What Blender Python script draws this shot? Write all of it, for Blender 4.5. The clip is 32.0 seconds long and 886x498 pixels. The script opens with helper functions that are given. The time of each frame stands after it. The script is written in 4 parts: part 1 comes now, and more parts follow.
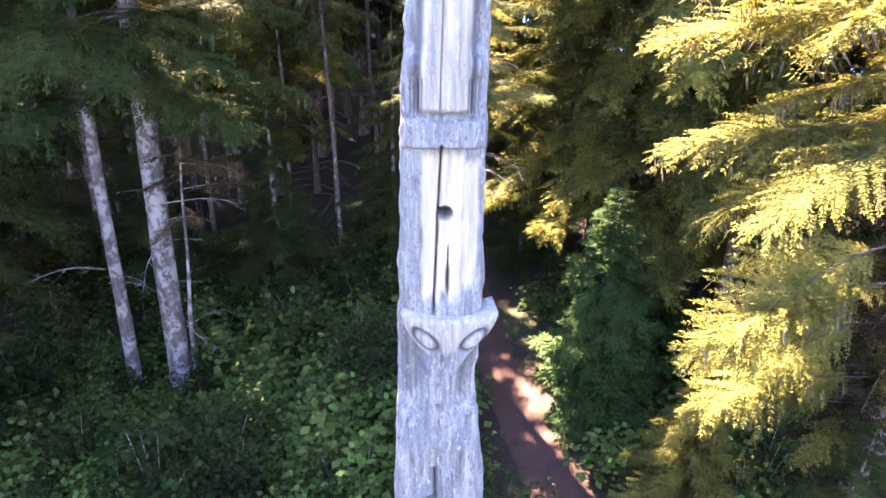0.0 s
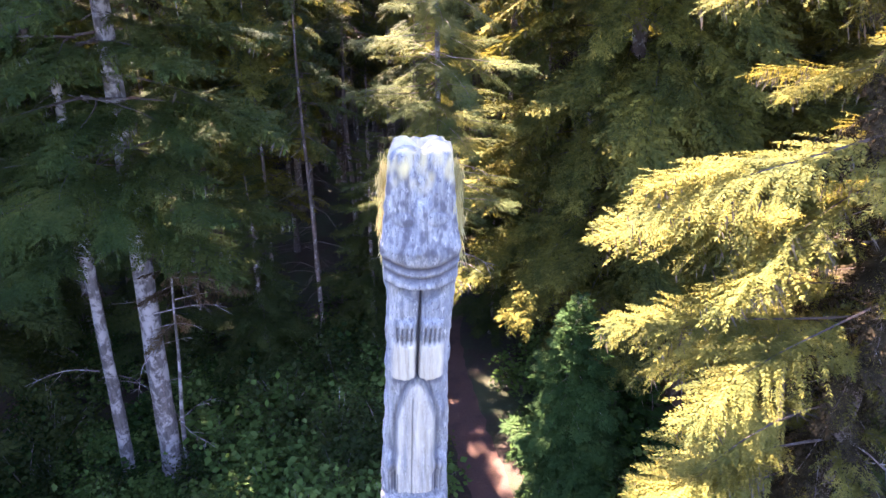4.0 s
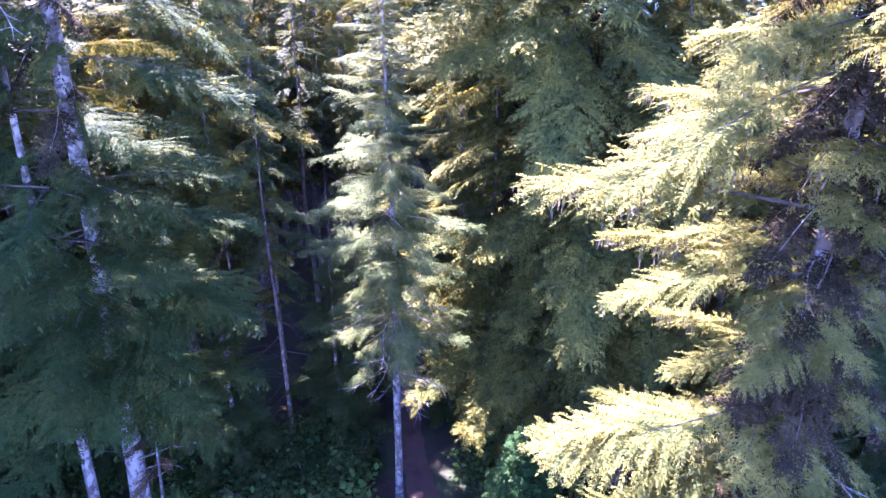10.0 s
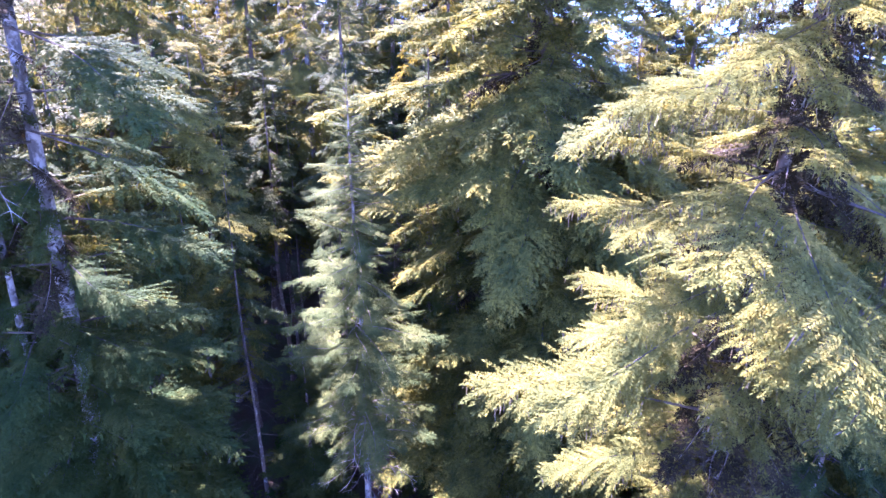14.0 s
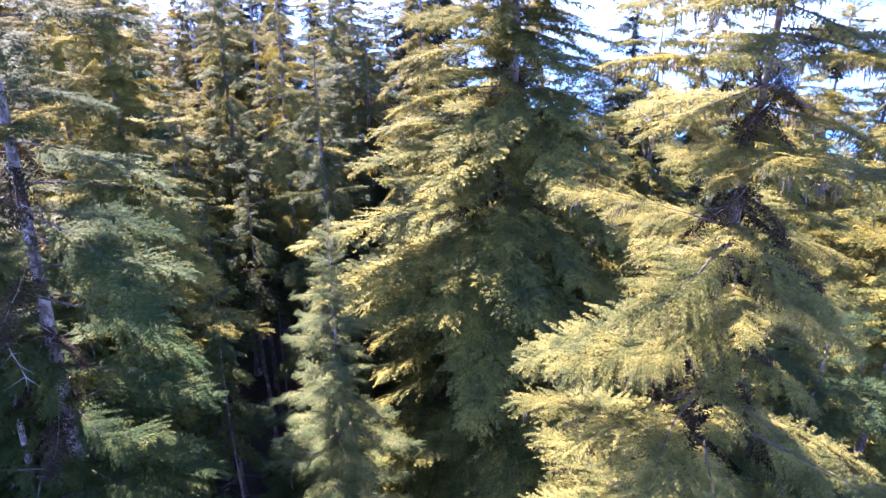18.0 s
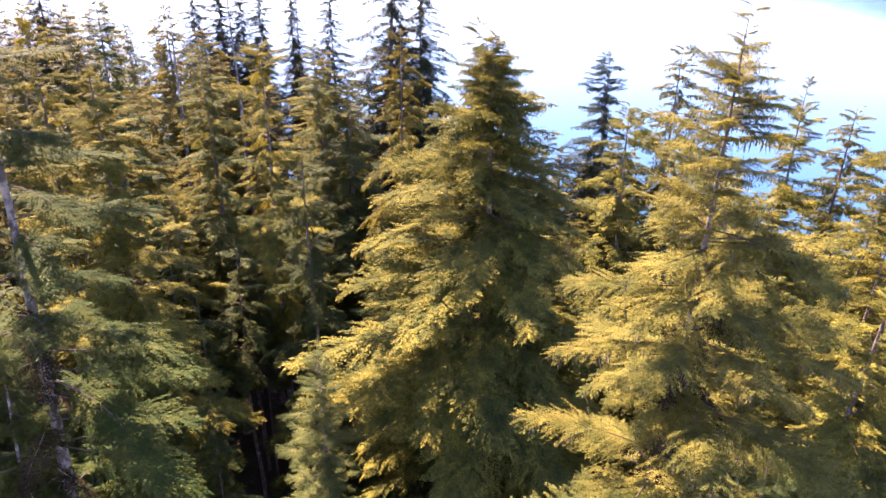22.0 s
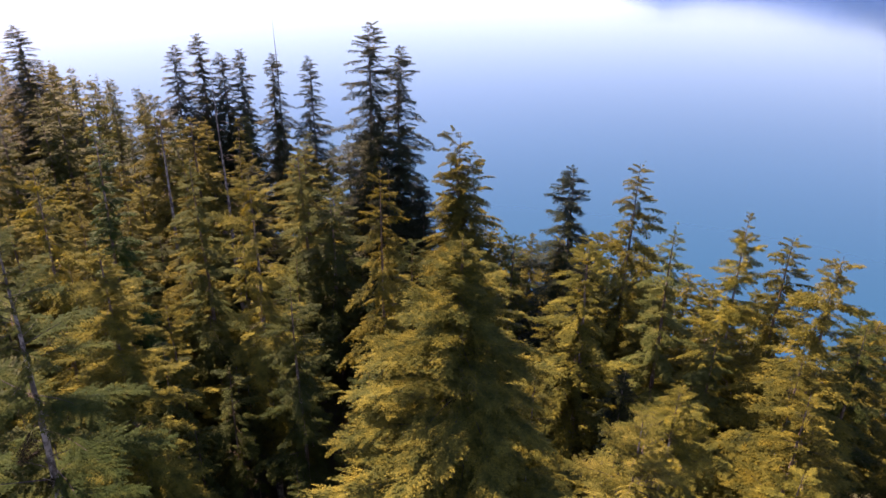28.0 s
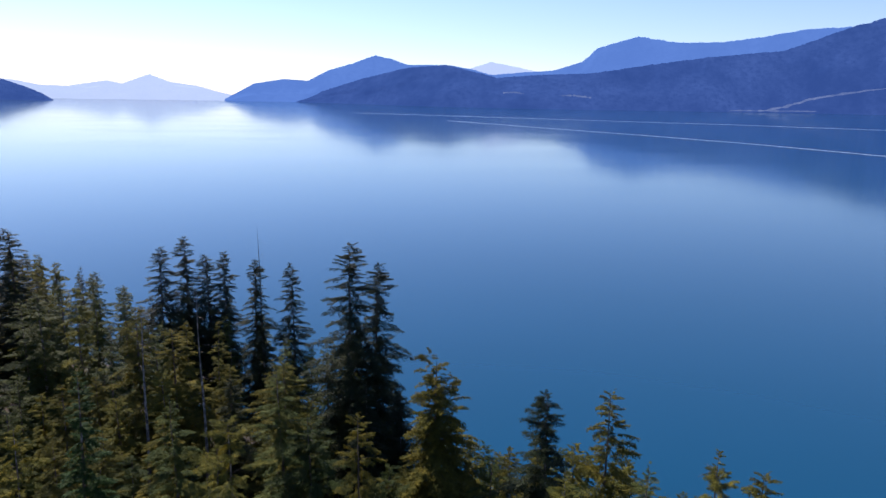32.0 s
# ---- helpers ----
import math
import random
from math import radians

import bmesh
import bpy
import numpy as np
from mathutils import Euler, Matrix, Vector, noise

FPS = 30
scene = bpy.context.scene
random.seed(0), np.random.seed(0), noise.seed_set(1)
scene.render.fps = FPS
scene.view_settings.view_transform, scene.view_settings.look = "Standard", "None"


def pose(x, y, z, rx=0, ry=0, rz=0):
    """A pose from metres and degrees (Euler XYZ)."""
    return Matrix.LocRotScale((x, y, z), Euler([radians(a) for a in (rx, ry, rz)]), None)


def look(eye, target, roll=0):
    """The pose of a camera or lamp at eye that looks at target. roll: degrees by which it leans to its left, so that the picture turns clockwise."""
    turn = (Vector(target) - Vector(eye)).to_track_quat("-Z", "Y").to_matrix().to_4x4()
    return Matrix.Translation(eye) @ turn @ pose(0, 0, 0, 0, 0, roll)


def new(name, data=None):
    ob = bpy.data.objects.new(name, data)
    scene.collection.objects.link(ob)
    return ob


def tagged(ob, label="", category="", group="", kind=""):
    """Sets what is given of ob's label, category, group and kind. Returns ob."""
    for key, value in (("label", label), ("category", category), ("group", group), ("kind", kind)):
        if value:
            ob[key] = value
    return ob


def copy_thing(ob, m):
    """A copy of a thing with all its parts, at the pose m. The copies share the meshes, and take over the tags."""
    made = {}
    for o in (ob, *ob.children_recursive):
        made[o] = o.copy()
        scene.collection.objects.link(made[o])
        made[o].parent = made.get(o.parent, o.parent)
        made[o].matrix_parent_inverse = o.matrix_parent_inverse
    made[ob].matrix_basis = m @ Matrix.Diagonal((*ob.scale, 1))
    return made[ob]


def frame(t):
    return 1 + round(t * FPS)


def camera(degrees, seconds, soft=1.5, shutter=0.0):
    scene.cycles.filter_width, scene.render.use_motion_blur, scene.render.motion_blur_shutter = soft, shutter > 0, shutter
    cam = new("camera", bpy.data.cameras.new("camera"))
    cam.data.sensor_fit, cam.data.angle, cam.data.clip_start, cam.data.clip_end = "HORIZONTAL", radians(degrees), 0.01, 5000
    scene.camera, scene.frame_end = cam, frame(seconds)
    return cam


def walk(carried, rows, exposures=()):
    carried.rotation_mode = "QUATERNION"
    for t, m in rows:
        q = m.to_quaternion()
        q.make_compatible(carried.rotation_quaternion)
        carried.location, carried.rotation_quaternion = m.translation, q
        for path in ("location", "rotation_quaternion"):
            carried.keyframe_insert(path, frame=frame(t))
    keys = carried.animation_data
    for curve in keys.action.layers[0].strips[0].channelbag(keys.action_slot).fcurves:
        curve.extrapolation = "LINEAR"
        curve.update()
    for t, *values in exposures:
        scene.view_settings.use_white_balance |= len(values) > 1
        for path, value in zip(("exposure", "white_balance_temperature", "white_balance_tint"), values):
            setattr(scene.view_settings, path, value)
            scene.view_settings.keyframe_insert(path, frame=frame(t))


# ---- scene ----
cam = camera(64.3, 32.0, 1.5)
METRES, EYE, TILT, LEAN, TURN = 36.0, 15.2, -27.4, -0.1, 0.0
ROWS = [
    (0.0, 0.0, 0.0, 0.0, 0.0, 0.0, -0.0),
    (0.5, 0.0001, -0.0041, 0.0085, -0.33, -0.0, 0.17),
    (1.0, 0.0003, -0.0079, 0.016, -0.59, 0.03, 0.31),
    (1.5, 0.0005, -0.012, 0.0246, -0.79, 0.08, 0.39),
    (2.0, 0.0006, -0.0174, 0.0355, -1.02, 0.1, 0.5),
    (2.5, 0.0008, -0.023, 0.0469, -1.26, 0.11, 0.62),
    (3.0, 0.0012, -0.0297, 0.0596, -1.47, 0.12, 0.75),
    (3.5, 0.0019, -0.0374, 0.0723, -1.66, 0.16, 0.83),
    (5.5, 0.0047, -0.0656, 0.1208, -2.42, 0.06, 1.29),
    (6.0, 0.0056, -0.0721, 0.1331, -2.6, 0.09, 1.44),
    (6.5, 0.0063, -0.0791, 0.1463, -2.85, 0.09, 1.6),
    (7.0, 0.0067, -0.084, 0.1556, -3.08, 0.13, 1.71),
    (7.5, 0.0064, -0.0886, 0.1643, -3.41, 0.12, 1.88),
    (8.0, 0.006, -0.0934, 0.1733, -3.7, 0.14, 1.95),
    (8.5, 0.0059, -0.0989, 0.1826, -3.98, 0.21, 2.06),
    (9.0, 0.0053, -0.1051, 0.1923, -4.45, 0.23, 2.24),
    (9.5, 0.0051, -0.1114, 0.203, -4.9, 0.24, 2.44),
    (10.0, 0.0058, -0.1157, 0.2118, -5.15, 0.32, 2.54),
    (10.5, 0.0065, -0.1211, 0.2221, -5.51, 0.35, 2.71),
    (11.0, 0.0073, -0.1275, 0.2342, -5.84, 0.34, 2.86),
    (11.5, 0.0076, -0.1351, 0.2476, -6.23, 0.4, 2.91),
    (12.0, 0.0095, -0.1412, 0.26, -6.44, 0.42, 3.1),
    (12.5, 0.0111, -0.1478, 0.2731, -6.68, 0.49, 3.1),
    (13.0, 0.0122, -0.1549, 0.2866, -6.91, 0.56, 3.18),
    (13.5, 0.013, -0.1633, 0.3003, -7.14, 0.62, 3.21),
    (14.0, 0.0145, -0.1719, 0.3145, -7.3, 0.71, 3.3),
    (14.5, 0.0156, -0.1804, 0.3287, -7.55, 0.79, 3.44),
    (16.5, 0.0173, -0.2108, 0.3807, -8.39, 1.14, 3.73),
    (17.0, 0.0171, -0.2188, 0.3952, -8.63, 1.18, 3.86),
    (17.5, 0.0167, -0.2273, 0.4108, -8.9, 1.23, 3.94),
    (18.0, 0.017, -0.2354, 0.426, -9.09, 1.23, 4.07),
    (18.5, 0.0159, -0.2452, 0.4423, -9.43, 1.25, 4.21),
    (19.0, 0.0165, -0.2526, 0.4563, -9.6, 1.3, 4.3),
    (19.5, 0.0163, -0.2609, 0.4706, -9.88, 1.33, 4.44),
    (20.0, 0.0162, -0.2695, 0.4868, -10.15, 1.3, 4.51),
    (20.5, 0.0168, -0.2792, 0.5027, -10.25, 1.35, 4.51),
    (21.0, 0.0171, -0.2886, 0.5199, -10.34, 1.39, 4.53),
    (21.5, 0.018, -0.2972, 0.5352, -10.39, 1.45, 4.51),
    (22.0, 0.0178, -0.3059, 0.55, -10.48, 1.48, 4.56),
    (22.5, 0.0178, -0.3136, 0.5637, -10.54, 1.52, 4.56),
    (23.0, 0.0175, -0.3233, 0.5814, -10.65, 1.52, 4.62),
    (23.5, 0.0175, -0.3324, 0.5975, -10.74, 1.55, 4.64),
    (24.0, 0.0177, -0.3425, 0.6158, -10.83, 1.58, 4.65),
    (24.5, 0.0174, -0.3515, 0.6322, -10.97, 1.57, 4.71),
    (25.0, 0.0177, -0.3595, 0.6473, -11.07, 1.57, 4.79),
    (25.5, 0.018, -0.3666, 0.6612, -11.2, 1.59, 4.9),
    (27.5, 0.0195, -0.4046, 0.7301, -11.92, 1.59, 5.14),
    (28.0, 0.0204, -0.4133, 0.7448, -12.04, 1.6, 5.27),
    (28.5, 0.0207, -0.4215, 0.7595, -12.2, 1.61, 5.36),
    (29.0, 0.0204, -0.4302, 0.7773, -12.47, 3.02, 5.4),
    (29.5, 0.0206, -0.4396, 0.7949, -12.71, 5.05, 5.48),
    (30.0, 0.0212, -0.4487, 0.8127, -12.93, 7.08, 5.59),
    (30.5, 0.0215, -0.4567, 0.8298, -13.15, 9.03, 5.68),
    (31.0, 0.0217, -0.4649, 0.8453, -13.35, 10.85, 5.82),
    (31.5, 0.0214, -0.4717, 0.8586, -13.54, 12.38, 5.88),
    (32.0, 0.0211, -0.4807, 0.8755, -13.76, 14.29, 5.99),
]
EXPOSURES = [(0.0, 5.14, 7300, 42), (3.0, 4.74, 7000, 42), (6.0, 4.90, 6050, 51), (9.0, 5.08, 5050, 62), (13.0, 4.76, 5050, 63), (17.0, 4.14, 5350, 58), (19.0, 3.7, 5800, 52), (20.0, 3.57, 6300, 51), (25.0, 2.8, 8400, 48), (28.0, 2.1, 8400, 46), (30.0, 1.52, 7600, 31), (31.0, 1.22, 6600, 27), (32.0, 0.8, 6000, 26)]
walk(cam, [(t, pose(0, 0, EYE, TILT, LEAN, TURN) @ pose(METRES * x, METRES * y, METRES * z, 90 + pitch, roll, yaw)) for t, x, y, z, yaw, pitch, roll in ROWS], EXPOSURES)

# ---- light ----
SUN_AZ, SUN_EL = 24.0, 42.5     # degrees to the left of straight ahead, degrees above the horizon
world = bpy.data.worlds.new("world")
scene.world = world
world.use_nodes = True
wn, wl = world.node_tree.nodes, world.node_tree.links
wn.clear()
sky = wn.new("ShaderNodeTexSky")
sky.sky_type, sky.sun_disc = "NISHITA", False
sky.sun_elevation, sky.sun_rotation = radians(SUN_EL), radians(-SUN_AZ)
sky.air_density, sky.dust_density, sky.ozone_density = 1.0, 0.15, 2.0
bg = wn.new("ShaderNodeBackground")
bg.inputs["Strength"].default_value = 0.075
wo = wn.new("ShaderNodeOutputWorld")
cool = wn.new("ShaderNodeMix")
cool.data_type, cool.blend_type = "RGBA", "MULTIPLY"
cool.inputs[0].default_value, cool.inputs[7].default_value = 1.0, (0.90, 0.98, 1.10, 1)
wl.new(sky.outputs[0], cool.inputs[6])
wl.new(cool.outputs[2], bg.inputs[0])
wl.new(bg.outputs[0], wo.inputs[0])
az, el = radians(SUN_AZ), radians(SUN_EL)
SUN_DIR = Vector((-math.sin(az) * math.cos(el), math.cos(az) * math.cos(el), math.sin(el)))
sun_data = bpy.data.lights.new("sun", "SUN")
sun_data.energy, sun_data.angle, sun_data.color = 5.0, radians(0.6), (1.0, 0.87, 0.66)
sun = new("sun", sun_data)
sun.matrix_world = look(SUN_DIR * 200, (0, 0, 0))


# ---- materials ----
def material(name):
    m = bpy.data.materials.new(name)
    m.use_nodes = True
    n, l = m.node_tree.nodes, m.node_tree.links
    n.clear()
    out = n.new("ShaderNodeOutputMaterial")
    b = n.new("ShaderNodeBsdfPrincipled")
    l.new(b.outputs[0], out.inputs[0])
    return m, n, l, b, out


def ramp(n, stops):
    r = n.new("ShaderNodeValToRGB")
    while len(r.color_ramp.elements) < len(stops):
        r.color_ramp.elements.new(0.5)
    for e, (p, c) in zip(r.color_ramp.elements, stops):
        e.position, e.color = p, (*c, 1)
    return r


def texture(n, l, scale, detail=4.0, rough=0.6, stretch=(1, 1, 1), distort=0.0, coords="Object"):
    tc, mp, t = n.new("ShaderNodeTexCoord"), n.new("ShaderNodeMapping"), n.new("ShaderNodeTexNoise")
    mp.inputs["Scale"].default_value = stretch
    t.inputs["Scale"].default_value, t.inputs["Detail"].default_value = scale, detail
    t.inputs["Roughness"].default_value, t.inputs["Distortion"].default_value = rough, distort
    l.new(tc.outputs[coords], mp.inputs[0])
    l.new(mp.outputs[0], t.inputs["Vector"])
    return t


def mixed(n, l, a, b, fac, mode="MIX"):
    m = n.new("ShaderNodeMix")
    m.data_type, m.blend_type = "RGBA", mode
    for sock, v in ((m.inputs[0], fac), (m.inputs[6], a), (m.inputs[7], b)):
        if isinstance(v, (int, float)):
            sock.default_value = v
        elif isinstance(v, tuple):
            sock.default_value = (*v, 1)
        else:
            l.new(v, sock)
    return m.outputs[2]


def bump(n, l, b, height, strength, distance):
    u = n.new("ShaderNodeBump")
    u.inputs["Strength"].default_value, u.inputs["Distance"].default_value = strength, distance
    l.new(height, u.inputs["Height"])
    l.new(u.outputs[0], b.inputs["Normal"])


def foliage(name, dark, mid, light, through_col, glow=0.35, rough=0.55, cut=7.0, hole=0.40):
    """Needles and leaves: three tones by the leaf, the bough and a coarse drift, with light let through."""
    m, n, l, b, out = material(name)
    geo, info = n.new("ShaderNodeNewGeometry"), n.new("ShaderNodeObjectInfo")
    r = ramp(n, [(0.0, dark), (0.5, mid), (1.0, light)])
    drift = texture(n, l, 0.9, 3.0, coords="Object")
    a = n.new("ShaderNodeMath"); a.operation = "MULTIPLY_ADD"
    a.inputs[1].default_value = 0.42
    l.new(geo.outputs["Random Per Island"], a.inputs[0])
    s = n.new("ShaderNodeMath"); s.operation = "MULTIPLY_ADD"
    s.inputs[1].default_value = 0.25
    l.new(info.outputs["Random"], s.inputs[0])
    wide = n.new("ShaderNodeMath"); wide.operation = "MULTIPLY_ADD"
    wide.inputs[1].default_value, wide.inputs[2].default_value = 2.0, -0.5
    l.new(drift.outputs["Fac"], wide.inputs[0])
    l.new(wide.outputs[0], s.inputs[2])
    s2 = n.new("ShaderNodeMath"); s2.operation = "SUBTRACT"; s2.inputs[1].default_value = 0.34
    l.new(s.outputs[0], s2.inputs[0])
    l.new(s2.outputs[0], a.inputs[2])
    l.new(a.outputs[0], r.inputs[0])
    l.new(r.outputs[0], b.inputs["Base Color"])
    b.inputs["Roughness"].default_value = rough
    b.inputs["Specular IOR Level"].default_value = 0.035
    tr = n.new("ShaderNodeBsdfTranslucent")
    l.new(mixed(n, l, r.outputs[0], through_col, 0.7), tr.inputs[0])
    mx = n.new("ShaderNodeMixShader")
    mx.inputs[0].default_value = glow
    l.new(b.outputs[0], mx.inputs[1])
    l.new(tr.outputs[0], mx.inputs[2])
    # gaps between the needle sprays
    gaps = texture(n, l, cut, 2.0, 0.6)
    clump = texture(n, l, cut * 0.6, 2.0, 0.6)
    u = n.new("ShaderNodeBump")
    u.inputs["Strength"].default_value, u.inputs["Distance"].default_value = 0.6, 0.7 / cut
    l.new(clump.outputs["Fac"], u.inputs["Height"])
    l.new(u.outputs[0], b.inputs["Normal"])
    l.new(u.outputs[0], tr.inputs["Normal"])
    step = n.new("ShaderNodeMath"); step.operation = "GREATER_THAN"; step.inputs[1].default_value = hole
    l.new(gaps.outputs["Fac"], step.inputs[0])
    clear = n.new("ShaderNodeBsdfTransparent")
    leafy = n.new("ShaderNodeMixShader")
    l.new(step.outputs[0], leafy.inputs[0])
    l.new(clear.outputs[0], leafy.inputs[1])
    l.new(mx.outputs[0], leafy.inputs[2])
    l.new(leafy.outputs[0], out.inputs[0])
    return m


def bark(name, base, dark, patch, amount, scale=1.0):
    """Furrowed bark with pale lichen patches."""
    m, n, l, b, out = material(name)
    grain = texture(n, l, 9 * scale, 6, 0.7, (1, 1, 0.22))
    blot = texture(n, l, 3.2 * scale, 5, 0.65, (1, 1, 0.8), 0.4)
    c = mixed(n, l, dark, base, ramp_of(n, l, grain, 0.35, 0.65))
    c = mixed(n, l, c, patch, ramp_of(n, l, blot, 0.62 - amount * 0.25, 0.70 - amount * 0.2))
    l.new(c, b.inputs["Base Color"])
    b.inputs["Roughness"].default_value = 0.9
    bump(n, l, b, grain.outputs["Fac"], 0.7, 0.03)
    return m


def ramp_of(n, l, tex, lo, hi):
    r = n.new("ShaderNodeMapRange")
    r.inputs["From Min"].default_value, r.inputs["From Max"].default_value = lo, hi
    l.new(tex.outputs["Fac"], r.inputs["Value"])
    return r.outputs[0]


# sun and shade are coloured in: gold needles for lit hemlocks, green for shaded
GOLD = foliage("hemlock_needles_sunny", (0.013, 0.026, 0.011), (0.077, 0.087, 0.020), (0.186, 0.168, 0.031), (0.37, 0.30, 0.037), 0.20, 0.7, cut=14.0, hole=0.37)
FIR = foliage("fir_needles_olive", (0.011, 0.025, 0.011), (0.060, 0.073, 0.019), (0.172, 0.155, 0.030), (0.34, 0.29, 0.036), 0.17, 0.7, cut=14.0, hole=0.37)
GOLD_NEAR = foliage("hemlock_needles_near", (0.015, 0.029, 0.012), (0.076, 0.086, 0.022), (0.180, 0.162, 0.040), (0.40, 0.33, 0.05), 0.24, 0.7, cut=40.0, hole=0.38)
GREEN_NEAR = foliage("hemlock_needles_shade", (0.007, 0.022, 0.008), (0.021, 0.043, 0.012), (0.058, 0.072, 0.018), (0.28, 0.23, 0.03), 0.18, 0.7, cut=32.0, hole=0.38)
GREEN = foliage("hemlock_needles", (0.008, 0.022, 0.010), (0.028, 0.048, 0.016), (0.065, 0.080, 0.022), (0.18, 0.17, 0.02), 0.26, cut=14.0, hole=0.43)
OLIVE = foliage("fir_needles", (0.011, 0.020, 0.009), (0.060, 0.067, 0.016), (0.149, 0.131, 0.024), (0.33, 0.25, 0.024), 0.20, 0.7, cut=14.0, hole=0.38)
SILVER = foliage("spruce_needles", (0.018, 0.036, 0.014), (0.052, 0.075, 0.025), (0.118, 0.132, 0.044), (0.26, 0.24, 0.05), 0.24, 0.7, cut=34.0, hole=0.42)
DARK = foliage("dark_spruce_needles", (0.008, 0.018, 0.012), (0.018, 0.030, 0.016), (0.038, 0.044, 0.020), (0.06, 0.06, 0.018), 0.2, cut=9.0, hole=0.44)
CEDAR = foliage("cedar_scales", (0.010, 0.032, 0.010), (0.022, 0.055, 0.015), (0.038, 0.072, 0.020), (0.05, 0.08, 0.015), 0.2, cut=12.0)
SHRUB = foliage("shrub_leaves", (0.008, 0.025, 0.007), (0.018, 0.046, 0.011), (0.037, 0.066, 0.016), (0.06, 0.10, 0.016), 0.15, hole=0.0)
SHRUB_LIGHT = foliage("young_shrub_leaves", (0.028, 0.064, 0.015), (0.062, 0.115, 0.028), (0.115, 0.170, 0.052), (0.15, 0.21, 0.04), 0.2, hole=0.0)
RUST = foliage("withered_needles", (0.035, 0.024, 0.012), (0.075, 0.050, 0.025), (0.125, 0.088, 0.045), (0.13, 0.09, 0.04), 0.2)
# dead wood, coloured near-black to add to the shade inside the crowns
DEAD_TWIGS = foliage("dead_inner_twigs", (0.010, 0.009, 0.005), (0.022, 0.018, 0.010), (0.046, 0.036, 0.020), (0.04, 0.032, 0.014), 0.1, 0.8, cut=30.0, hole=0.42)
MOSS = foliage("tree_moss", (0.16, 0.13, 0.05), (0.30, 0.26, 0.11), (0.46, 0.42, 0.22), (0.45, 0.38, 0.15), 0.35, 0.8, hole=0.0)
LICHEN = foliage("hanging_lichen", (0.05, 0.042, 0.03), (0.085, 0.075, 0.055), (0.13, 0.12, 0.09), (0.1, 0.09, 0.06), 0.25)
BARK = bark("hemlock_bark", (0.14, 0.108, 0.092), (0.05, 0.038, 0.033), (0.25, 0.24, 0.23), 0.3)
PALE_BARK = bark("pale_mottled_bark", (0.095, 0.086, 0.080), (0.036, 0.031, 0.028), (0.225, 0.215, 0.205), 0.6)
LIMB = bark("bough_bark", (0.060, 0.047, 0.038), (0.028, 0.021, 0.017), (0.11, 0.10, 0.09), 0.2)
TWIG = bark("bare_twig_bark", (0.14, 0.11, 0.095), (0.065, 0.05, 0.045), (0.22, 0.205, 0.19), 0.4)


def ground_material():
    m, n, l, b, out = material("forest_floor")
    big, fine = texture(n, l, 0.25, 5), texture(n, l, 6, 8, 0.7)
    c = mixed(n, l, (0.016, 0.011, 0.007), (0.042, 0.024, 0.014), ramp_of(n, l, fine, 0.3, 0.7))
    c = mixed(n, l, c, (0.02, 0.034, 0.010), ramp_of(n, l, big, 0.45, 0.6))
    l.new(c, b.inputs["Base Color"])
    b.inputs["Roughness"].default_value = 0.95
    bump(n, l, b, fine.outputs["Fac"], 0.8, 0.06)
    return m


def trail_material():
    m, n, l, b, out = material("trodden_earth")
    big, fine = texture(n, l, 0.8, 4), texture(n, l, 14, 8, 0.75)
    c = mixed(n, l, (0.055, 0.026, 0.018), (0.095, 0.048, 0.034), ramp_of(n, l, fine, 0.3, 0.7))
    c = mixed(n, l, c, (0.038, 0.019, 0.014), ramp_of(n, l, big, 0.5, 0.7))
    l.new(c, b.inputs["Base Color"])
    b.inputs["Roughness"].default_value = 0.95
    bump(n, l, b, fine.outputs["Fac"], 0.6, 0.03)
    return m


def water_material():
    m, n, l, b, out = material("sea_water")
    wide, fine = texture(n, l, 0.004, 4, 0.6, (1, 2.2, 1)), texture(n, l, 0.35, 3, 0.6, (1, 1.8, 1))
    l.new(mixed(n, l, (0.001, 0.043, 0.094), (0.002, 0.055, 0.125), wide.outputs["Fac"]), b.inputs["Base Color"])
    b.inputs["IOR"].default_value = 1.42
    rr = n.new("ShaderNodeMapRange")
    rr.inputs["To Min"].default_value, rr.inputs["To Max"].default_value = 0.04, 0.13
    l.new(wide.outputs["Fac"], rr.inputs["Value"])
    l.new(rr.outputs[0], b.inputs["Roughness"])
    bump(n, l, b, fine.outputs["Fac"], 0.03, 0.12)
    return m


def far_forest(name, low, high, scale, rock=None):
    """Wooded slopes miles off, the blue haze between painted into the colour and mostly glowing."""
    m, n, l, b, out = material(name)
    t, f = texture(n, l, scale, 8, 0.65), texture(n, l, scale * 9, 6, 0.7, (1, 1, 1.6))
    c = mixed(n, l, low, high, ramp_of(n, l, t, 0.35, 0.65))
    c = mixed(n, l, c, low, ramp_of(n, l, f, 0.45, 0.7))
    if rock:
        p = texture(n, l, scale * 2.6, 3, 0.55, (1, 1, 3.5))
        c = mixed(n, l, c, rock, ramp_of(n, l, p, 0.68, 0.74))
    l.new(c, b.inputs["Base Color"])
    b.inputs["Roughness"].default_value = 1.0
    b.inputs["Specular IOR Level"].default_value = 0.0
    # nine tenths glows, so the painted haze hardly takes the sun
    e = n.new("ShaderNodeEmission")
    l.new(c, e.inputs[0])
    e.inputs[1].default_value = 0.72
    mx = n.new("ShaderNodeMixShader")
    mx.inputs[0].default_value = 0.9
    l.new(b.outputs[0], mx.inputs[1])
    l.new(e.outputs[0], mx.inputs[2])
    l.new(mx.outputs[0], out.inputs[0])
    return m


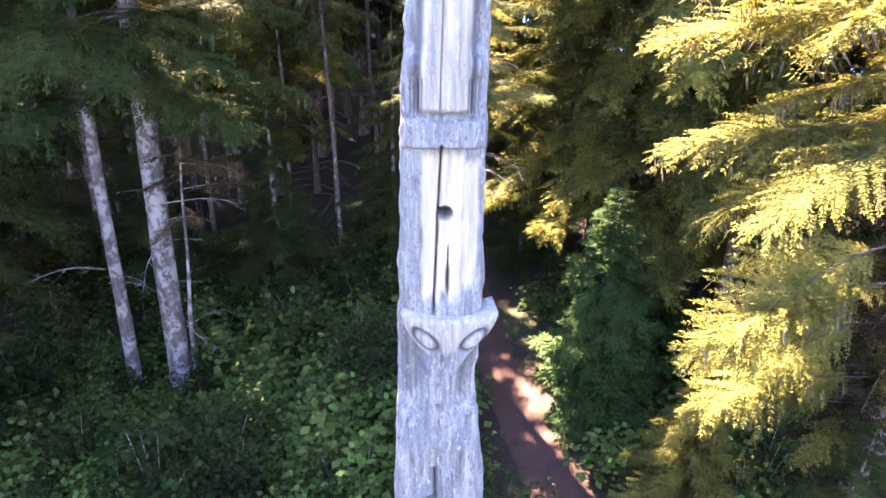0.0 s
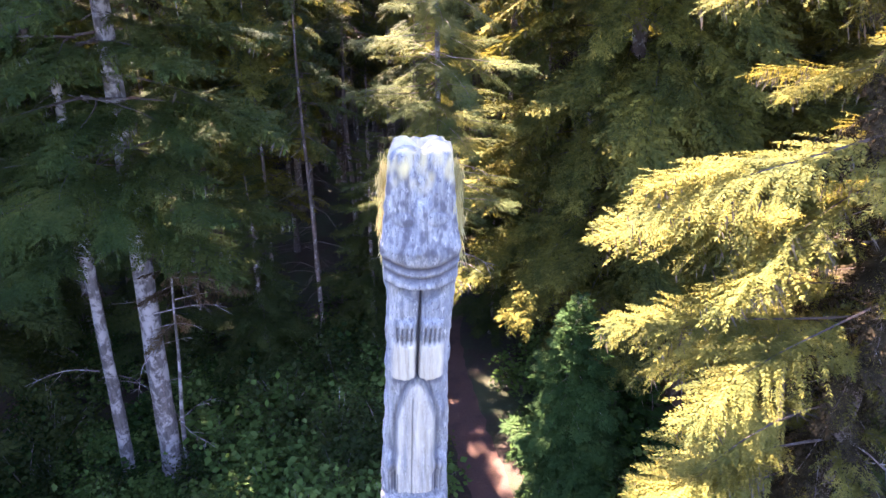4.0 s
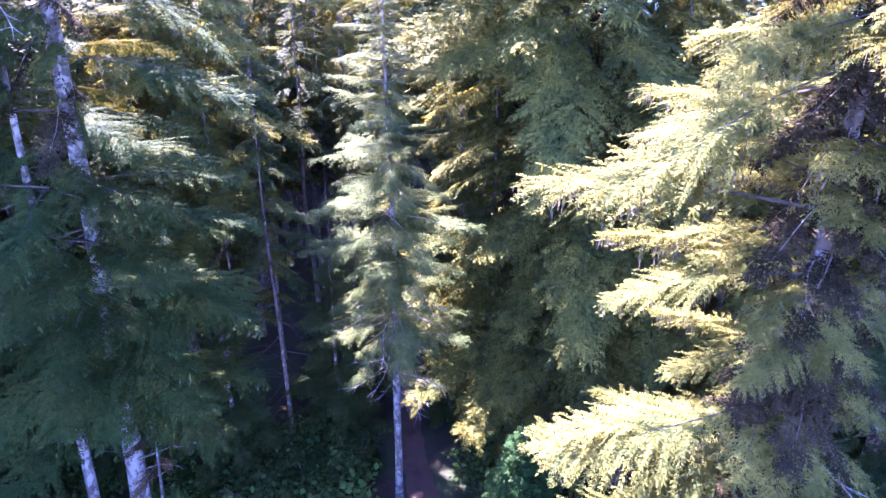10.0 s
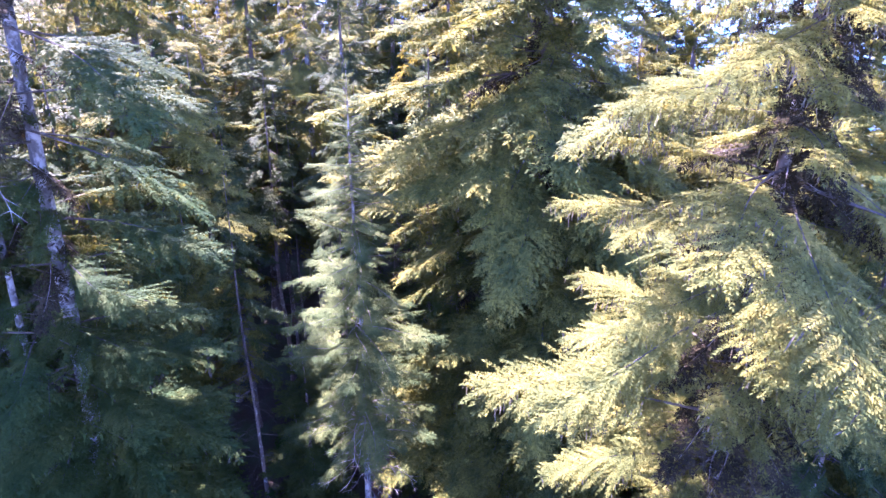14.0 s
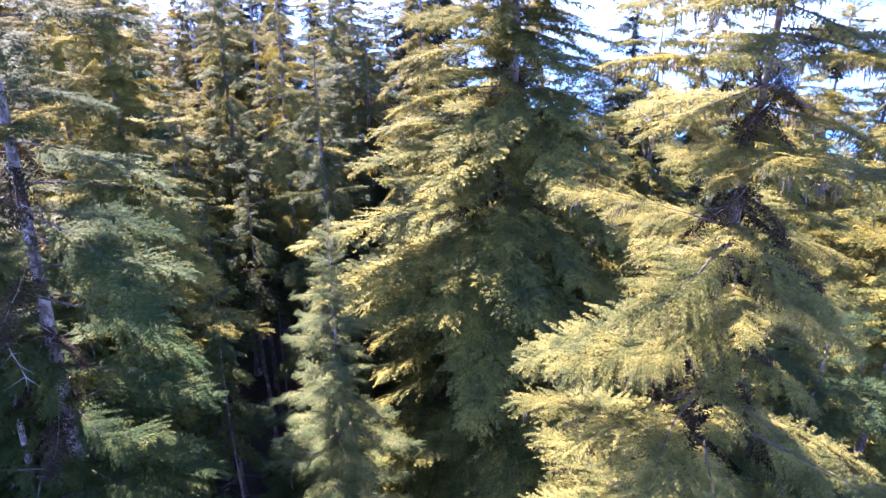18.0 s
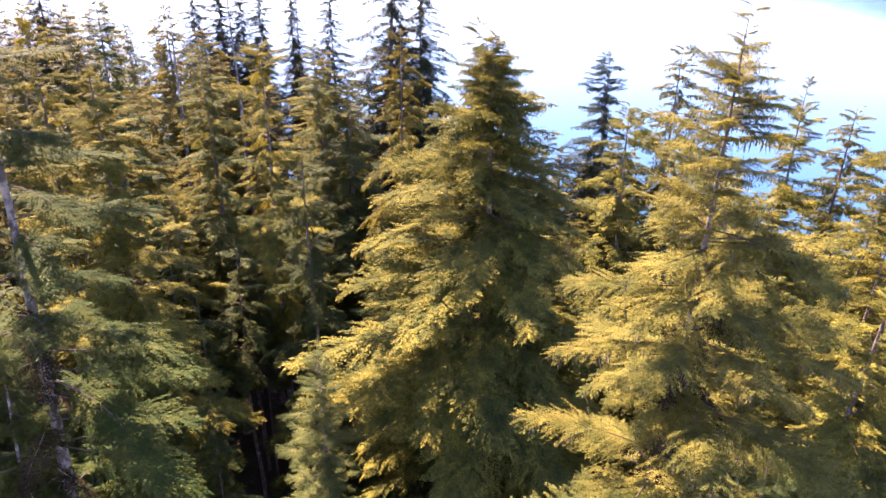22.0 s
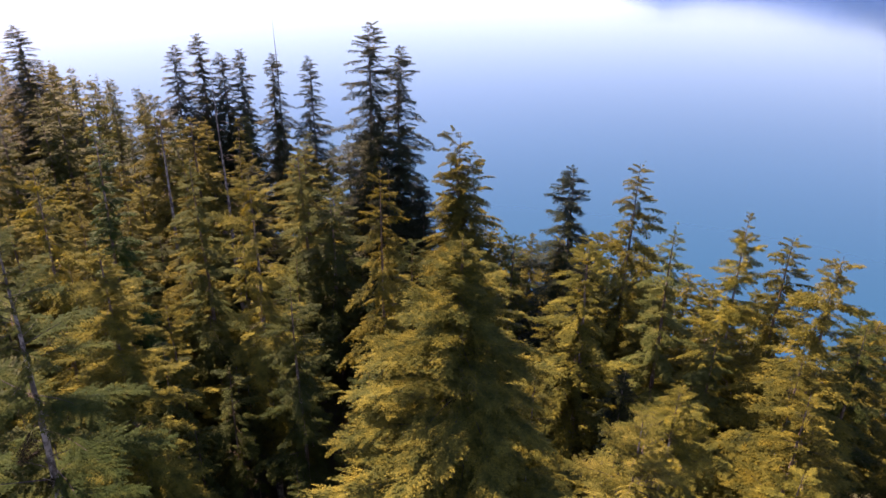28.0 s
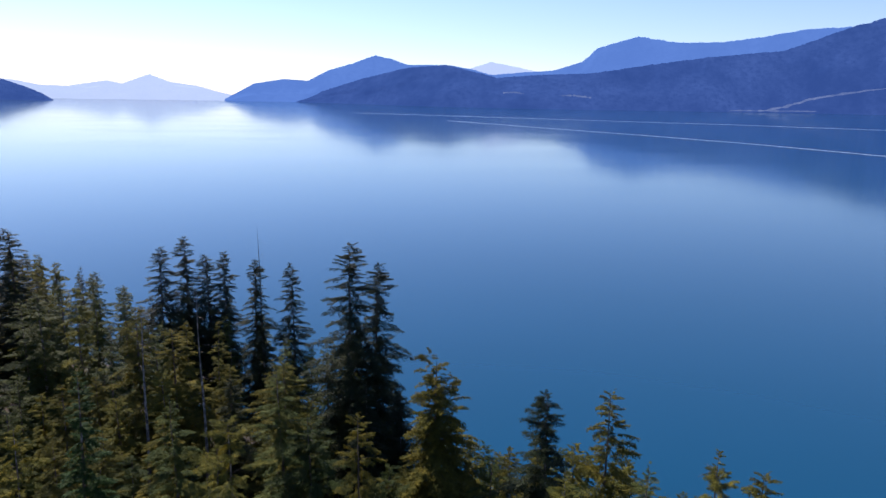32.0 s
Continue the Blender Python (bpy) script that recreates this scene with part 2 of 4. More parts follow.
def pole_material():
    m, n, l, b, out = material("weathered_cedar")
    grain = texture(n, l, 14, 8, 0.7, (1.6, 1.6, 0.10))
    blot = texture(n, l, 5.5, 7, 0.7, (1, 1, 0.55), 0.5)
    flake = texture(n, l, 26, 5, 0.7, (1, 1, 0.35))
    c = mixed(n, l, (0.050, 0.055, 0.058), (0.215, 0.228, 0.215), ramp_of(n, l, grain, 0.36, 0.60))
    c = mixed(n, l, c, (0.095, 0.112, 0.128), ramp_of(n, l, blot, 0.44, 0.66))
    speck = texture(n, l, 60, 4, 0.7, (1, 1, 0.5))
    c = mixed(n, l, c, (0.05, 0.052, 0.06), ramp_of(n, l, speck, 0.56, 0.66))
    c = mixed(n, l, c, (0.300, 0.310, 0.290), ramp_of(n, l, flake, 0.56, 0.72))
    at = n.new("ShaderNodeAttribute"); at.attribute_name = "bare_wood"
    pale = mixed(n, l, (0.245, 0.218, 0.145), (0.39, 0.365, 0.27), ramp_of(n, l, grain, 0.3, 0.65))
    c = mixed(n, l, c, pale, at.outputs["Fac"])
    # painted on: shade in grooves, bore and recesses, besides cracks, outlines and mottling
    a2 = n.new("ShaderNodeAttribute"); a2.attribute_name = "shade_and_marks"
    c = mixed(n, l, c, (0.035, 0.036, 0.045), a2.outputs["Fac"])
    a3 = n.new("ShaderNodeAttribute"); a3.attribute_name = "moss"
    c = mixed(n, l, c, (0.40, 0.34, 0.15), a3.outputs["Fac"])
    l.new(c, b.inputs["Base Color"])
    b.inputs["Roughness"].default_value = 0.85
    bump(n, l, b, grain.outputs["Fac"], 0.8, 0.012)
    return m


# ---- mesh helpers ----
def mesh_of(name, verts, faces, mats, slots=None, smooth=False):
    me = bpy.data.meshes.new(name)
    faces = np.asarray(faces, dtype=np.int32)
    verts = np.asarray(verts, dtype=np.float32)
    k = faces.shape[1]
    me.vertices.add(len(verts))
    me.vertices.foreach_set("co", verts.ravel())
    me.loops.add(faces.size)
    me.loops.foreach_set("vertex_index", faces.ravel())
    me.polygons.add(len(faces))
    me.polygons.foreach_set("loop_start", np.arange(0, faces.size, k, dtype=np.int32))
    for m in mats:
        me.materials.append(m)
    if slots is not None:
        me.polygons.foreach_set("material_index", np.asarray(slots, dtype=np.int32))
    me.polygons.foreach_set("use_smooth", np.full(len(faces), smooth))
    me.update(calc_edges=True)
    me.validate()
    return me


def child(name, me, parent, label=""):
    ob = new(name, me)
    ob.parent = parent
    return tagged(ob, label) if label else ob


def root(name, x, y, z, label, category, group=""):
    e = new(name)
    e.location = (x, y, z)
    e.empty_display_size = 0.3
    return tagged(e, label, category, group)


def tube(points, radii, sides, rough=0.0, rng=None, cap=True):
    """A round bar along points, as verts and quads."""
    pts = np.asarray(points, float)
    k = len(pts)
    tan = np.gradient(pts, axis=0)
    tan /= np.linalg.norm(tan, axis=1)[:, None] + 1e-9
    ref = np.where(np.abs(tan[:, 2:3]) > 0.8, np.array([[1.0, 0, 0]]), np.array([[0, 0, 1.0]]))
    u = np.cross(tan, ref); u /= np.linalg.norm(u, axis=1)[:, None] + 1e-9
    v = np.cross(tan, u)
    a = np.linspace(0, 2 * math.pi, sides, endpoint=False)
    r = np.asarray(radii, float)[:, None] * np.ones((1, sides))
    if rng is not None and rough:
        r = r * (1 + rough * rng.uniform(-1, 1, r.shape))
    V = pts[:, None] + u[:, None] * (np.cos(a)[None, :, None] * r[..., None]) + v[:, None] * (np.sin(a)[None, :, None] * r[..., None])
    i = np.arange(k - 1)[:, None] * sides
    j = np.arange(sides)[None]
    jn = (j + 1) % sides
    F = np.stack([i + j, i + jn, i + sides + jn, i + sides + j], -1).reshape(-1, 4)
    return V.reshape(-1, 3), F


class Geo:
    """Gathers quads of several materials into one mesh."""
    def __init__(self):
        self.v, self.f, self.s, self.n = [], [], [], 0

    def add(self, V, F, slot=0):
        self.v.append(V); self.f.append(np.asarray(F) + self.n)
        self.s.append(np.full(len(F), slot) if np.isscalar(slot) else slot)
        self.n += len(V)

    def arrays(self):
        return np.concatenate(self.v), np.concatenate(self.f), np.concatenate(self.s)

    def mesh(self, name, mats, smooth=False):
        V, F, S = self.arrays()
        return mesh_of(name, V, F, mats, S, smooth)


def leaflets(base, axis, up, length, width, rng, lift=0.0):
    """Small pointed leaves as folded diamonds: base points, axes, flat normals, lengths and widths."""
    axis = axis / (np.linalg.norm(axis, axis=1)[:, None] + 1e-9)
    side = np.cross(axis, up)
    side /= np.linalg.norm(side, axis=1)[:, None] + 1e-9
    l, w = length[:, None], width[:, None]
    mid = base + axis * l * 0.45
    V = np.stack([base, mid + side * w, base + axis * l, mid - side * w], 1).reshape(-1, 3)
    F = np.arange(len(base) * 4).reshape(-1, 4)
    return V, F


def bough(L, q, seed, droop=0.25, width=0.42, fine=0.20, seg=0.20, wide=0.72, hanging=0.0, ragged=0.25, tilt=0.25, limb=True, bare=0.08, fringe=0.35):
    """One bough along +x, a fan of drooping fronds with toothed edges: slot 0 needles, slot 1 bark, slot 2 hanging lichen."""
    rng = np.random.default_rng(seed)
    g = Geo()
    def at(s):
        s = np.asarray(s, float)
        return np.stack([L * s * (1 - 0.06 * s), L * 0.05 * np.sin(s * 4 + seed), L * (0.10 * s - droop * s * s)], -1)
    if limb:
        ss = np.linspace(0, 0.8, 6)
        g.add(*tube(at(ss), np.linspace(0.006 * L + 0.005, 0.004, 6), 4), 1)
    ns = max(4, int(round(L / (fine * q))))
    HB, base, axis, size = [], [], [], []
    stations = [(bare + (0.97 - bare) * (i + rng.uniform(0, 0.8)) / ns, side) for i in range(ns) for side in (-1, 1) if rng.random() > 0.08]
    stations += [(0.9, 0)]
    for s, side in stations:
        env = width * (1 - s) ** 0.8 * min(1, (s - bare) * 3.0 + 0.4) + 0.07
        lt = L * env * rng.uniform(1 - ragged * 2, 1 + ragged * 0.7) if side else L * 0.14
        ang = side * radians(rng.uniform(38, 66)) * (1 - 0.3 * s)
        d = np.array([math.cos(ang), math.sin(ang), rng.normal(0.02, 0.12)])
        m = max(2, int(round(lt / (seg * q * 0.6))))
        r = (np.arange(m) + rng.uniform(0, 0.7, m)) / m
        mid = at(s) + d * (lt * r)[:, None] + np.array([0, 0, -1.0]) * (lt * rng.uniform(0.08, 0.42) * r ** 1.8)[:, None]
        perp = np.array([-d[1], d[0], 0.0])
        for way in (-1, 1):
            turnd = rng.uniform(0.45, 1.0, (m, 1)) * way
            base.append(mid)
            axis.append(d * 0.75 + perp * turnd + np.stack([rng.normal(0, 0.12, m), rng.normal(0, 0.12, m), rng.uniform(-0.40, 0.08, m)], -1))
            size.append(fine * q * rng.uniform(0.75, 1.3, m) * (1.15 - 0.5 * r))
        base.append(mid[-1:]); axis.append(d[None] + np.array([[0, 0, -0.3]])); size.append(np.array([fine * q]))
        if rng.random() < fringe:
            k = rng.integers(0, m, max(1, m // 2))
            base.append(mid[k]); axis.append(np.stack([rng.normal(0, 0.3, len(k)), rng.normal(0, 0.3, len(k)), -np.ones(len(k))], -1)); size.append(fine * q * rng.uniform(0.7, 1.5, len(k)))
        if hanging and rng.random() < hanging:
            HB.append(mid[rng.integers(0, m, max(1, m // 3))])
    base, axis, size = np.concatenate(base), np.concatenate(axis), np.concatenate(size)
    up = np.array([0, 0, 1.0]) + rng.normal(0, tilt, (len(base), 3))
    g.add(*leaflets(base, axis, up, size * 1.5, size * 0.24 * wide / 0.72, rng), 0)
    if HB:
        HB = np.concatenate(HB)
        k = len(HB)
        hl = rng.uniform(0.15, 0.45, k)
        g.add(*leaflets(HB, np.tile([0, 0, -1.0], (k, 1)) + rng.normal(0, 0.12, (k, 3)), rng.normal(0, 1, (k, 3)), hl, hl * 0.05, rng), 2)
    return g.arrays()


def bare_limb(L, seed):
    """A dead limb with a few twigs."""
    rng = np.random.default_rng(seed)
    g = Geo()
    s = np.linspace(0, 1, 7)
    pts = np.stack([L * s, L * 0.06 * np.sin(s * 5 + seed), L * (0.05 * s - 0.22 * s * s)], -1)
    g.add(*tube(pts, np.linspace(0.022, 0.005, 7), 5))
    for i in range(9):
        k = rng.integers(1, 6)
        d = np.array([rng.uniform(0.3, 0.9), rng.choice((-1, 1)) * rng.uniform(0.4, 1), rng.uniform(-0.6, 0.2)])
        t = np.linspace(0, 1, 3)[:, None]
        g.add(*tube(pts[k] + d * t * L * rng.uniform(0.12, 0.3), [0.009, 0.006, 0.003], 3))
    return g.arrays()


def trunk_geo(H, r0, seed, sides=12, lean=(0, 0), rings=26, wob=0.05):
    rng = np.random.default_rng(seed)
    s = np.linspace(0, 1, rings) ** 1.1
    ph = rng.uniform(0, 6, 4)
    pts = np.stack([lean[0] * s + wob * np.sin(5 * s + ph[0]) + wob * 0.5 * np.sin(13 * s + ph[1]) - wob * math.sin(ph[0]),
                    lean[1] * s + wob * np.sin(6 * s + ph[2]) - wob * math.sin(ph[2]), H * s - 0.25 * (s == 0)], -1)
    r = r0 * ((1 - s) ** 0.85 * 0.97 + 0.03) * (1 + 0.55 * np.exp(-s * H / 0.5))
    return tube(pts, r, sides, 0.05, rng)


def crown_radius(t, peak=0.78, top=0.68):
    """Width of the crown at t from the tip (0) to the lowest bough (1)."""
    return (max(t, 0) / peak) ** top if t < peak else 1 - 0.2 * ((t - peak) / (1 - peak)) ** 1.5


def whorls(H, base, R, rng, step, per, peak=0.78, top=0.68, drop=0.06, ragged=0.28, inner=True):
    """Places of boughs on a trunk: height, compass, reach and slope. Short boughs at the tip stand close together."""
    z = H - 0.2
    out = []
    while z > base:
        t = (H - z) / (H - base)
        reach = max(0.4, R * float(crown_radius(t, peak, top)))
        a0 = rng.uniform(0, 2 * math.pi)
        for k in range(per):
            if rng.random() > drop:
                out.append((z + rng.uniform(-0.45, 0.45) * step, a0 + 2 * math.pi * (k + rng.uniform(-0.35, 0.35)) / per, reach * rng.uniform(1 - ragged * 1.4, 1 + ragged * 0.6),
                            28 * (1 - t) ** 5 - 4 - 9 * t + rng.normal(0, 10)))
            if inner and k % 2 == 0 and reach > 0.35 * R:
                out.append((z + rng.uniform(-0.5, 0.5) * step, rng.uniform(0, 6.28), reach * rng.uniform(0.35, 0.7), rng.uniform(-62, -15)))
        z -= step * min(1.0, max(0.28, 1.5 * reach / R)) * rng.uniform(0.8, 1.2)
    return out


def turn(z, a, reach, slope, L, roll=0.0):
    return Matrix.Translation((0, 0, z)) @ Matrix.Rotation(a, 4, "Z") @ Matrix.Rotation(-radians(slope), 4, "Y") @ Matrix.Rotation(roll, 4, "X") @ Matrix.Scale(reach / L, 4)


# ---- ground, water and distance ----
SHORE_X = [-320, -90, -45, -28, -12, 5, 20, 40, 70, 120, 320]
SHORE_Y = [240, 200, 170, 150, 128, 104, 78, 60, 46, 20, -60]
WATER = -3.0


def ground_z(x, y):
    d = float(np.interp(x, SHORE_X, SHORE_Y)) - y
    h = 0.35 * noise.noise(Vector((x * 0.12, y * 0.12, 0))) + 0.10 * noise.noise(Vector((x * 0.5, y * 0.5, 3)))
    near = 1 / (1 + ((x - 1.5) / 3.0) ** 2)
    h *= 1 - 0.6 * near
    if d < 14:
        h += (d - 14) * 0.32 if d > -40 else -17.0
    return h


def land():
    xs = np.concatenate([np.linspace(-320, -40, 36), np.linspace(-37, 45, 90), np.linspace(50, 320, 34)])
    ys = np.concatenate([np.linspace(-320, -20, 30), np.linspace(-16, 90, 106), np.linspace(94, 300, 44)])
    V = [(x, y, ground_z(x, y)) for y in ys for x in xs]
    w = len(xs)
    F = [(j * w + i, j * w + i + 1, (j + 1) * w + i + 1, (j + 1) * w + i) for j in range(len(ys) - 1) for i in range(w - 1)]
    ob = new("ground", mesh_of("ground", V, F, [ground_material()], None, True))
    return tagged(ob, "dark forest floor of needle duff and moss", "ground", kind="structure")


land()
TRAIL = [(9.5, 3.0), (6.6, 8.0), (4.2, 12.0), (3.2, 14.6), (2.47, 17.65), (1.88, 20.7), (1.6, 23.5), (1.3, 26.0), (1.7, 31.0), (2.6, 38.0), (3.2, 48.0)]


def trail_x(y):
    return float(np.interp(y, [p[1] for p in TRAIL], [p[0] for p in TRAIL]))


def trail():
    V, F = [], []
    ys = np.linspace(3, 48, 150)
    for k, y in enumerate(ys):
        c = trail_x(y)
        w = 0.80 - 0.022 * max(0.0, y - 17.0) + 0.14 * noise.noise(Vector((0, y * 0.6, 7)))
        for u in np.linspace(-1, 1, 9):
            x = c + u * w * (1.0 + 0.25 * noise.noise(Vector((u * 2, y * 1.7, 1))))
            V.append((x, y, ground_z(x, y) + 0.05 - 0.04 * u * u + 0.015 * noise.noise(Vector((x * 3, y * 3, 0)))))
    for k in range(len(ys) - 1):
        for i in range(8):
            F.append((k * 9 + i, k * 9 + i + 1, k * 9 + i + 10, k * 9 + i + 9))
    tagged(new("trail", mesh_of("trail", V, F, [trail_material()], None, True)), "narrow reddish-brown footpath of trodden earth", "path", kind="structure")


trail()


def sea():
    V = [(-4990, -4990, WATER), (4990, -4990, WATER), (4990, 4990, WATER), (-4990, 4990, WATER)]
    tagged(new("water", mesh_of("water", V, [(0, 1, 2, 3)], [water_material()])), "calm blue sea channel reflecting the sky", "water", kind="structure")


sea()


def ridge(name, label, pts, depth, mat, seed, rough=0.10, steps=620, rows=16):
    """A far mountain side. Each point of its skyline: bearing in degrees right of the y axis, distance of its shore, and the slope up to it from the lookout."""
    b = np.array([p[0] for p in pts]); d = np.array([p[1] for p in pts]); h = np.array([p[2] for p in pts])
    V, F = [], []
    for k, ang in enumerate(np.linspace(b[0], b[-1], steps)):
        D, up = np.interp(ang, b, d), np.interp(ang, b, h)
        Hh = max(0.0, up * (D + depth) + 56.0) * (1 + 0.012 * noise.fractal(Vector((ang * 1.7, seed, 0)), 0.8, 2.2, 5)) + 3.2 * noise.fractal(Vector((ang * 9, seed, 5)), 0.6, 2.2, 3)
        for r in range(rows):
            s = r / (rows - 1)
            e = noise.fractal(Vector((ang * 0.35 + seed, s * 2.4, seed)), 0.9, 2.1, 5) * math.sin(s * math.pi)
            V.append(((D + depth * s + 60 * e) * math.sin(radians(ang)) + 0.7, (D + depth * s + 60 * e) * math.cos(radians(ang)) - 0.9, Hh * (s ** 0.8) * (1 + rough * e) + WATER - 2))
    for k in range(steps - 1):
        for r in range(rows - 1):
            a = k * rows + r
            F.append((a, a + rows, a + rows + 1, a + 1))
    tagged(new(name, mesh_of(name, V, F, [mat], None, True)), label, "mountain", kind="structure")


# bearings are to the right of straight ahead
# haze is part of these blues, paler for the farther ranges
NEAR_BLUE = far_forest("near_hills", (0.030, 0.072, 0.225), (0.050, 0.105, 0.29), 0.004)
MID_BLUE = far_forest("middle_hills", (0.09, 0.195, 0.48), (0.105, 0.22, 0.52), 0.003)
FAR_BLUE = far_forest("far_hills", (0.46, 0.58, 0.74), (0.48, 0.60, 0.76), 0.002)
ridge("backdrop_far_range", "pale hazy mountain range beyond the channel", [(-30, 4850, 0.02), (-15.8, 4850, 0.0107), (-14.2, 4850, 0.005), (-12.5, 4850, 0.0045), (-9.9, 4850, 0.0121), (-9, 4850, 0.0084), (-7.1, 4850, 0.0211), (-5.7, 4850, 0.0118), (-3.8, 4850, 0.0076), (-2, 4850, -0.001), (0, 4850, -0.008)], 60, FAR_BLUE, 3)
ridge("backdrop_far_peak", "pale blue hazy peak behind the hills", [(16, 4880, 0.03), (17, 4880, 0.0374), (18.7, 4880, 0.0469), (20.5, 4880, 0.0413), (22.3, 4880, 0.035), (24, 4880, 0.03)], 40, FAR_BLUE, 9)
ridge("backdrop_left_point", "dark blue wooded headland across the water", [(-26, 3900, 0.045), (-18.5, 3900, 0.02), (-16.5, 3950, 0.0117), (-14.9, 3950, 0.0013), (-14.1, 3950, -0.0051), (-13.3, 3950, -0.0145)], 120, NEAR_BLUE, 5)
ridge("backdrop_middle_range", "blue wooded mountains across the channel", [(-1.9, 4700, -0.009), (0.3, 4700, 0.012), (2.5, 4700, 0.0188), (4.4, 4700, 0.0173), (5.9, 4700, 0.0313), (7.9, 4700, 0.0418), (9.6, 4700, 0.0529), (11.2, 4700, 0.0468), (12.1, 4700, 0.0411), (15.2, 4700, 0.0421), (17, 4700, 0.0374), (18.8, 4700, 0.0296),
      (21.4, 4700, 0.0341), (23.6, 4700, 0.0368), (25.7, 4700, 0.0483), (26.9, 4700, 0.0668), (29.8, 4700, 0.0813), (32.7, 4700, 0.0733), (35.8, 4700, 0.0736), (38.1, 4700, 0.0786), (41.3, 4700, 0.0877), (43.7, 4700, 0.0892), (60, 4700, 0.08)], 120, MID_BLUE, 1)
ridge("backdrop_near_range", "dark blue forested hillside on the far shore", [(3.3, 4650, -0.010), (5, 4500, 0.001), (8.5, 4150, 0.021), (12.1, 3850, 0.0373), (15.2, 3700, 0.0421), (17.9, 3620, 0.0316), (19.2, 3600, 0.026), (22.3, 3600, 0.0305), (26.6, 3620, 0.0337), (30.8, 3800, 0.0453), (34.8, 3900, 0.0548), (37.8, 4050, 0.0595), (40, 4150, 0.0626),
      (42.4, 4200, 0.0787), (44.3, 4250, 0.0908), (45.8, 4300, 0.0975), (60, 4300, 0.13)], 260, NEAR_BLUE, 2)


def clearing(name, label, pts, thick, mat, seed):
    """A bare strip on the far hillside: bearings, distances and heights of its middle line."""
    V, F = [], []
    P = np.array(pts, float)
    k = 40
    for i in range(k):
        s = i / (k - 1)
        b, d, h = (np.interp(s, np.linspace(0, 1, len(P)), P[:, c]) for c in range(3))
        w = thick * (0.25 + abs(noise.fractal(Vector((s * 9, seed, 0)), 0.8, 2.1, 4))) * math.sin(math.pi * min(1.0, max(0.02, s))) ** 0.4
        for u in (-1, 0, 1):
            V.append((d * math.sin(radians(b)) + 0.7, d * math.cos(radians(b)) - 0.9, h + u * w + 6 * noise.noise(Vector((s * 14, u, seed)))))
    for i in range(k - 1):
        for j in range(2):
            F.append((i * 3 + j, i * 3 + j + 1, i * 3 + j + 4, i * 3 + j + 3))
    tagged(new(name, mesh_of(name, V, F, [mat], None, True)), label, "hillside", kind="structure")


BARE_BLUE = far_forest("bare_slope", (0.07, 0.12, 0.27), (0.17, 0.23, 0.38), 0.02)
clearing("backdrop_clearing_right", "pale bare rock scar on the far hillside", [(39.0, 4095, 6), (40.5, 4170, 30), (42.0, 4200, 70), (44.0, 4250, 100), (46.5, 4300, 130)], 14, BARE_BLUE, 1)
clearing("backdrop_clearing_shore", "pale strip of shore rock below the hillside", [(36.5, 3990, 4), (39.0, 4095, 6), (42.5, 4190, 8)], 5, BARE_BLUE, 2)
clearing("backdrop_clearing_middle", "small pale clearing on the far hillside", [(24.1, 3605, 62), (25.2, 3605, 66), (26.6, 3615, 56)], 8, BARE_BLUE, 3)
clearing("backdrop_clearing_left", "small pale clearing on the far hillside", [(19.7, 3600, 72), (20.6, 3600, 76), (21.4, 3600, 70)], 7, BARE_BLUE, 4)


# ---- totem pole ----
def smooth(a, b, v):
    u = min(1.0, max(0.0, (v - a) / (b - a)))
    return u * u * (3 - 2 * u)


def band(v, a, b, e):
    return smooth(a - e, a + e, v) * (1 - smooth(b - e, b + e, v))


def bell(v, w):
    return math.exp(-(v / w) ** 2)


def pole_half(z):
    return float(np.interp(z, [0, 9, 10.3, 11.0, 11.5, 12.2, 13.1, 13.8, 14.5, 15.0, 15.9, 16.1, 16.5, 16.9, 17.2, 17.32, 17.38],
                           [0.46, 0.43, 0.40, 0.358, 0.312, 0.330, 0.308, 0.293, 0.276, 0.252, 0.262, 0.275, 0.290, 0.258, 0.236, 0.226, 0.212]))


def pole_middle(z):
    return float(np.interp(z, [10.4, 11.5, 12.2, 13.2, 14.3, 15.15, 15.9, 16.5, 17.38], [-0.03, -0.05, -0.018, -0.0045, 0.024, 0.0525, 0.087, 0.093, 0.105]))


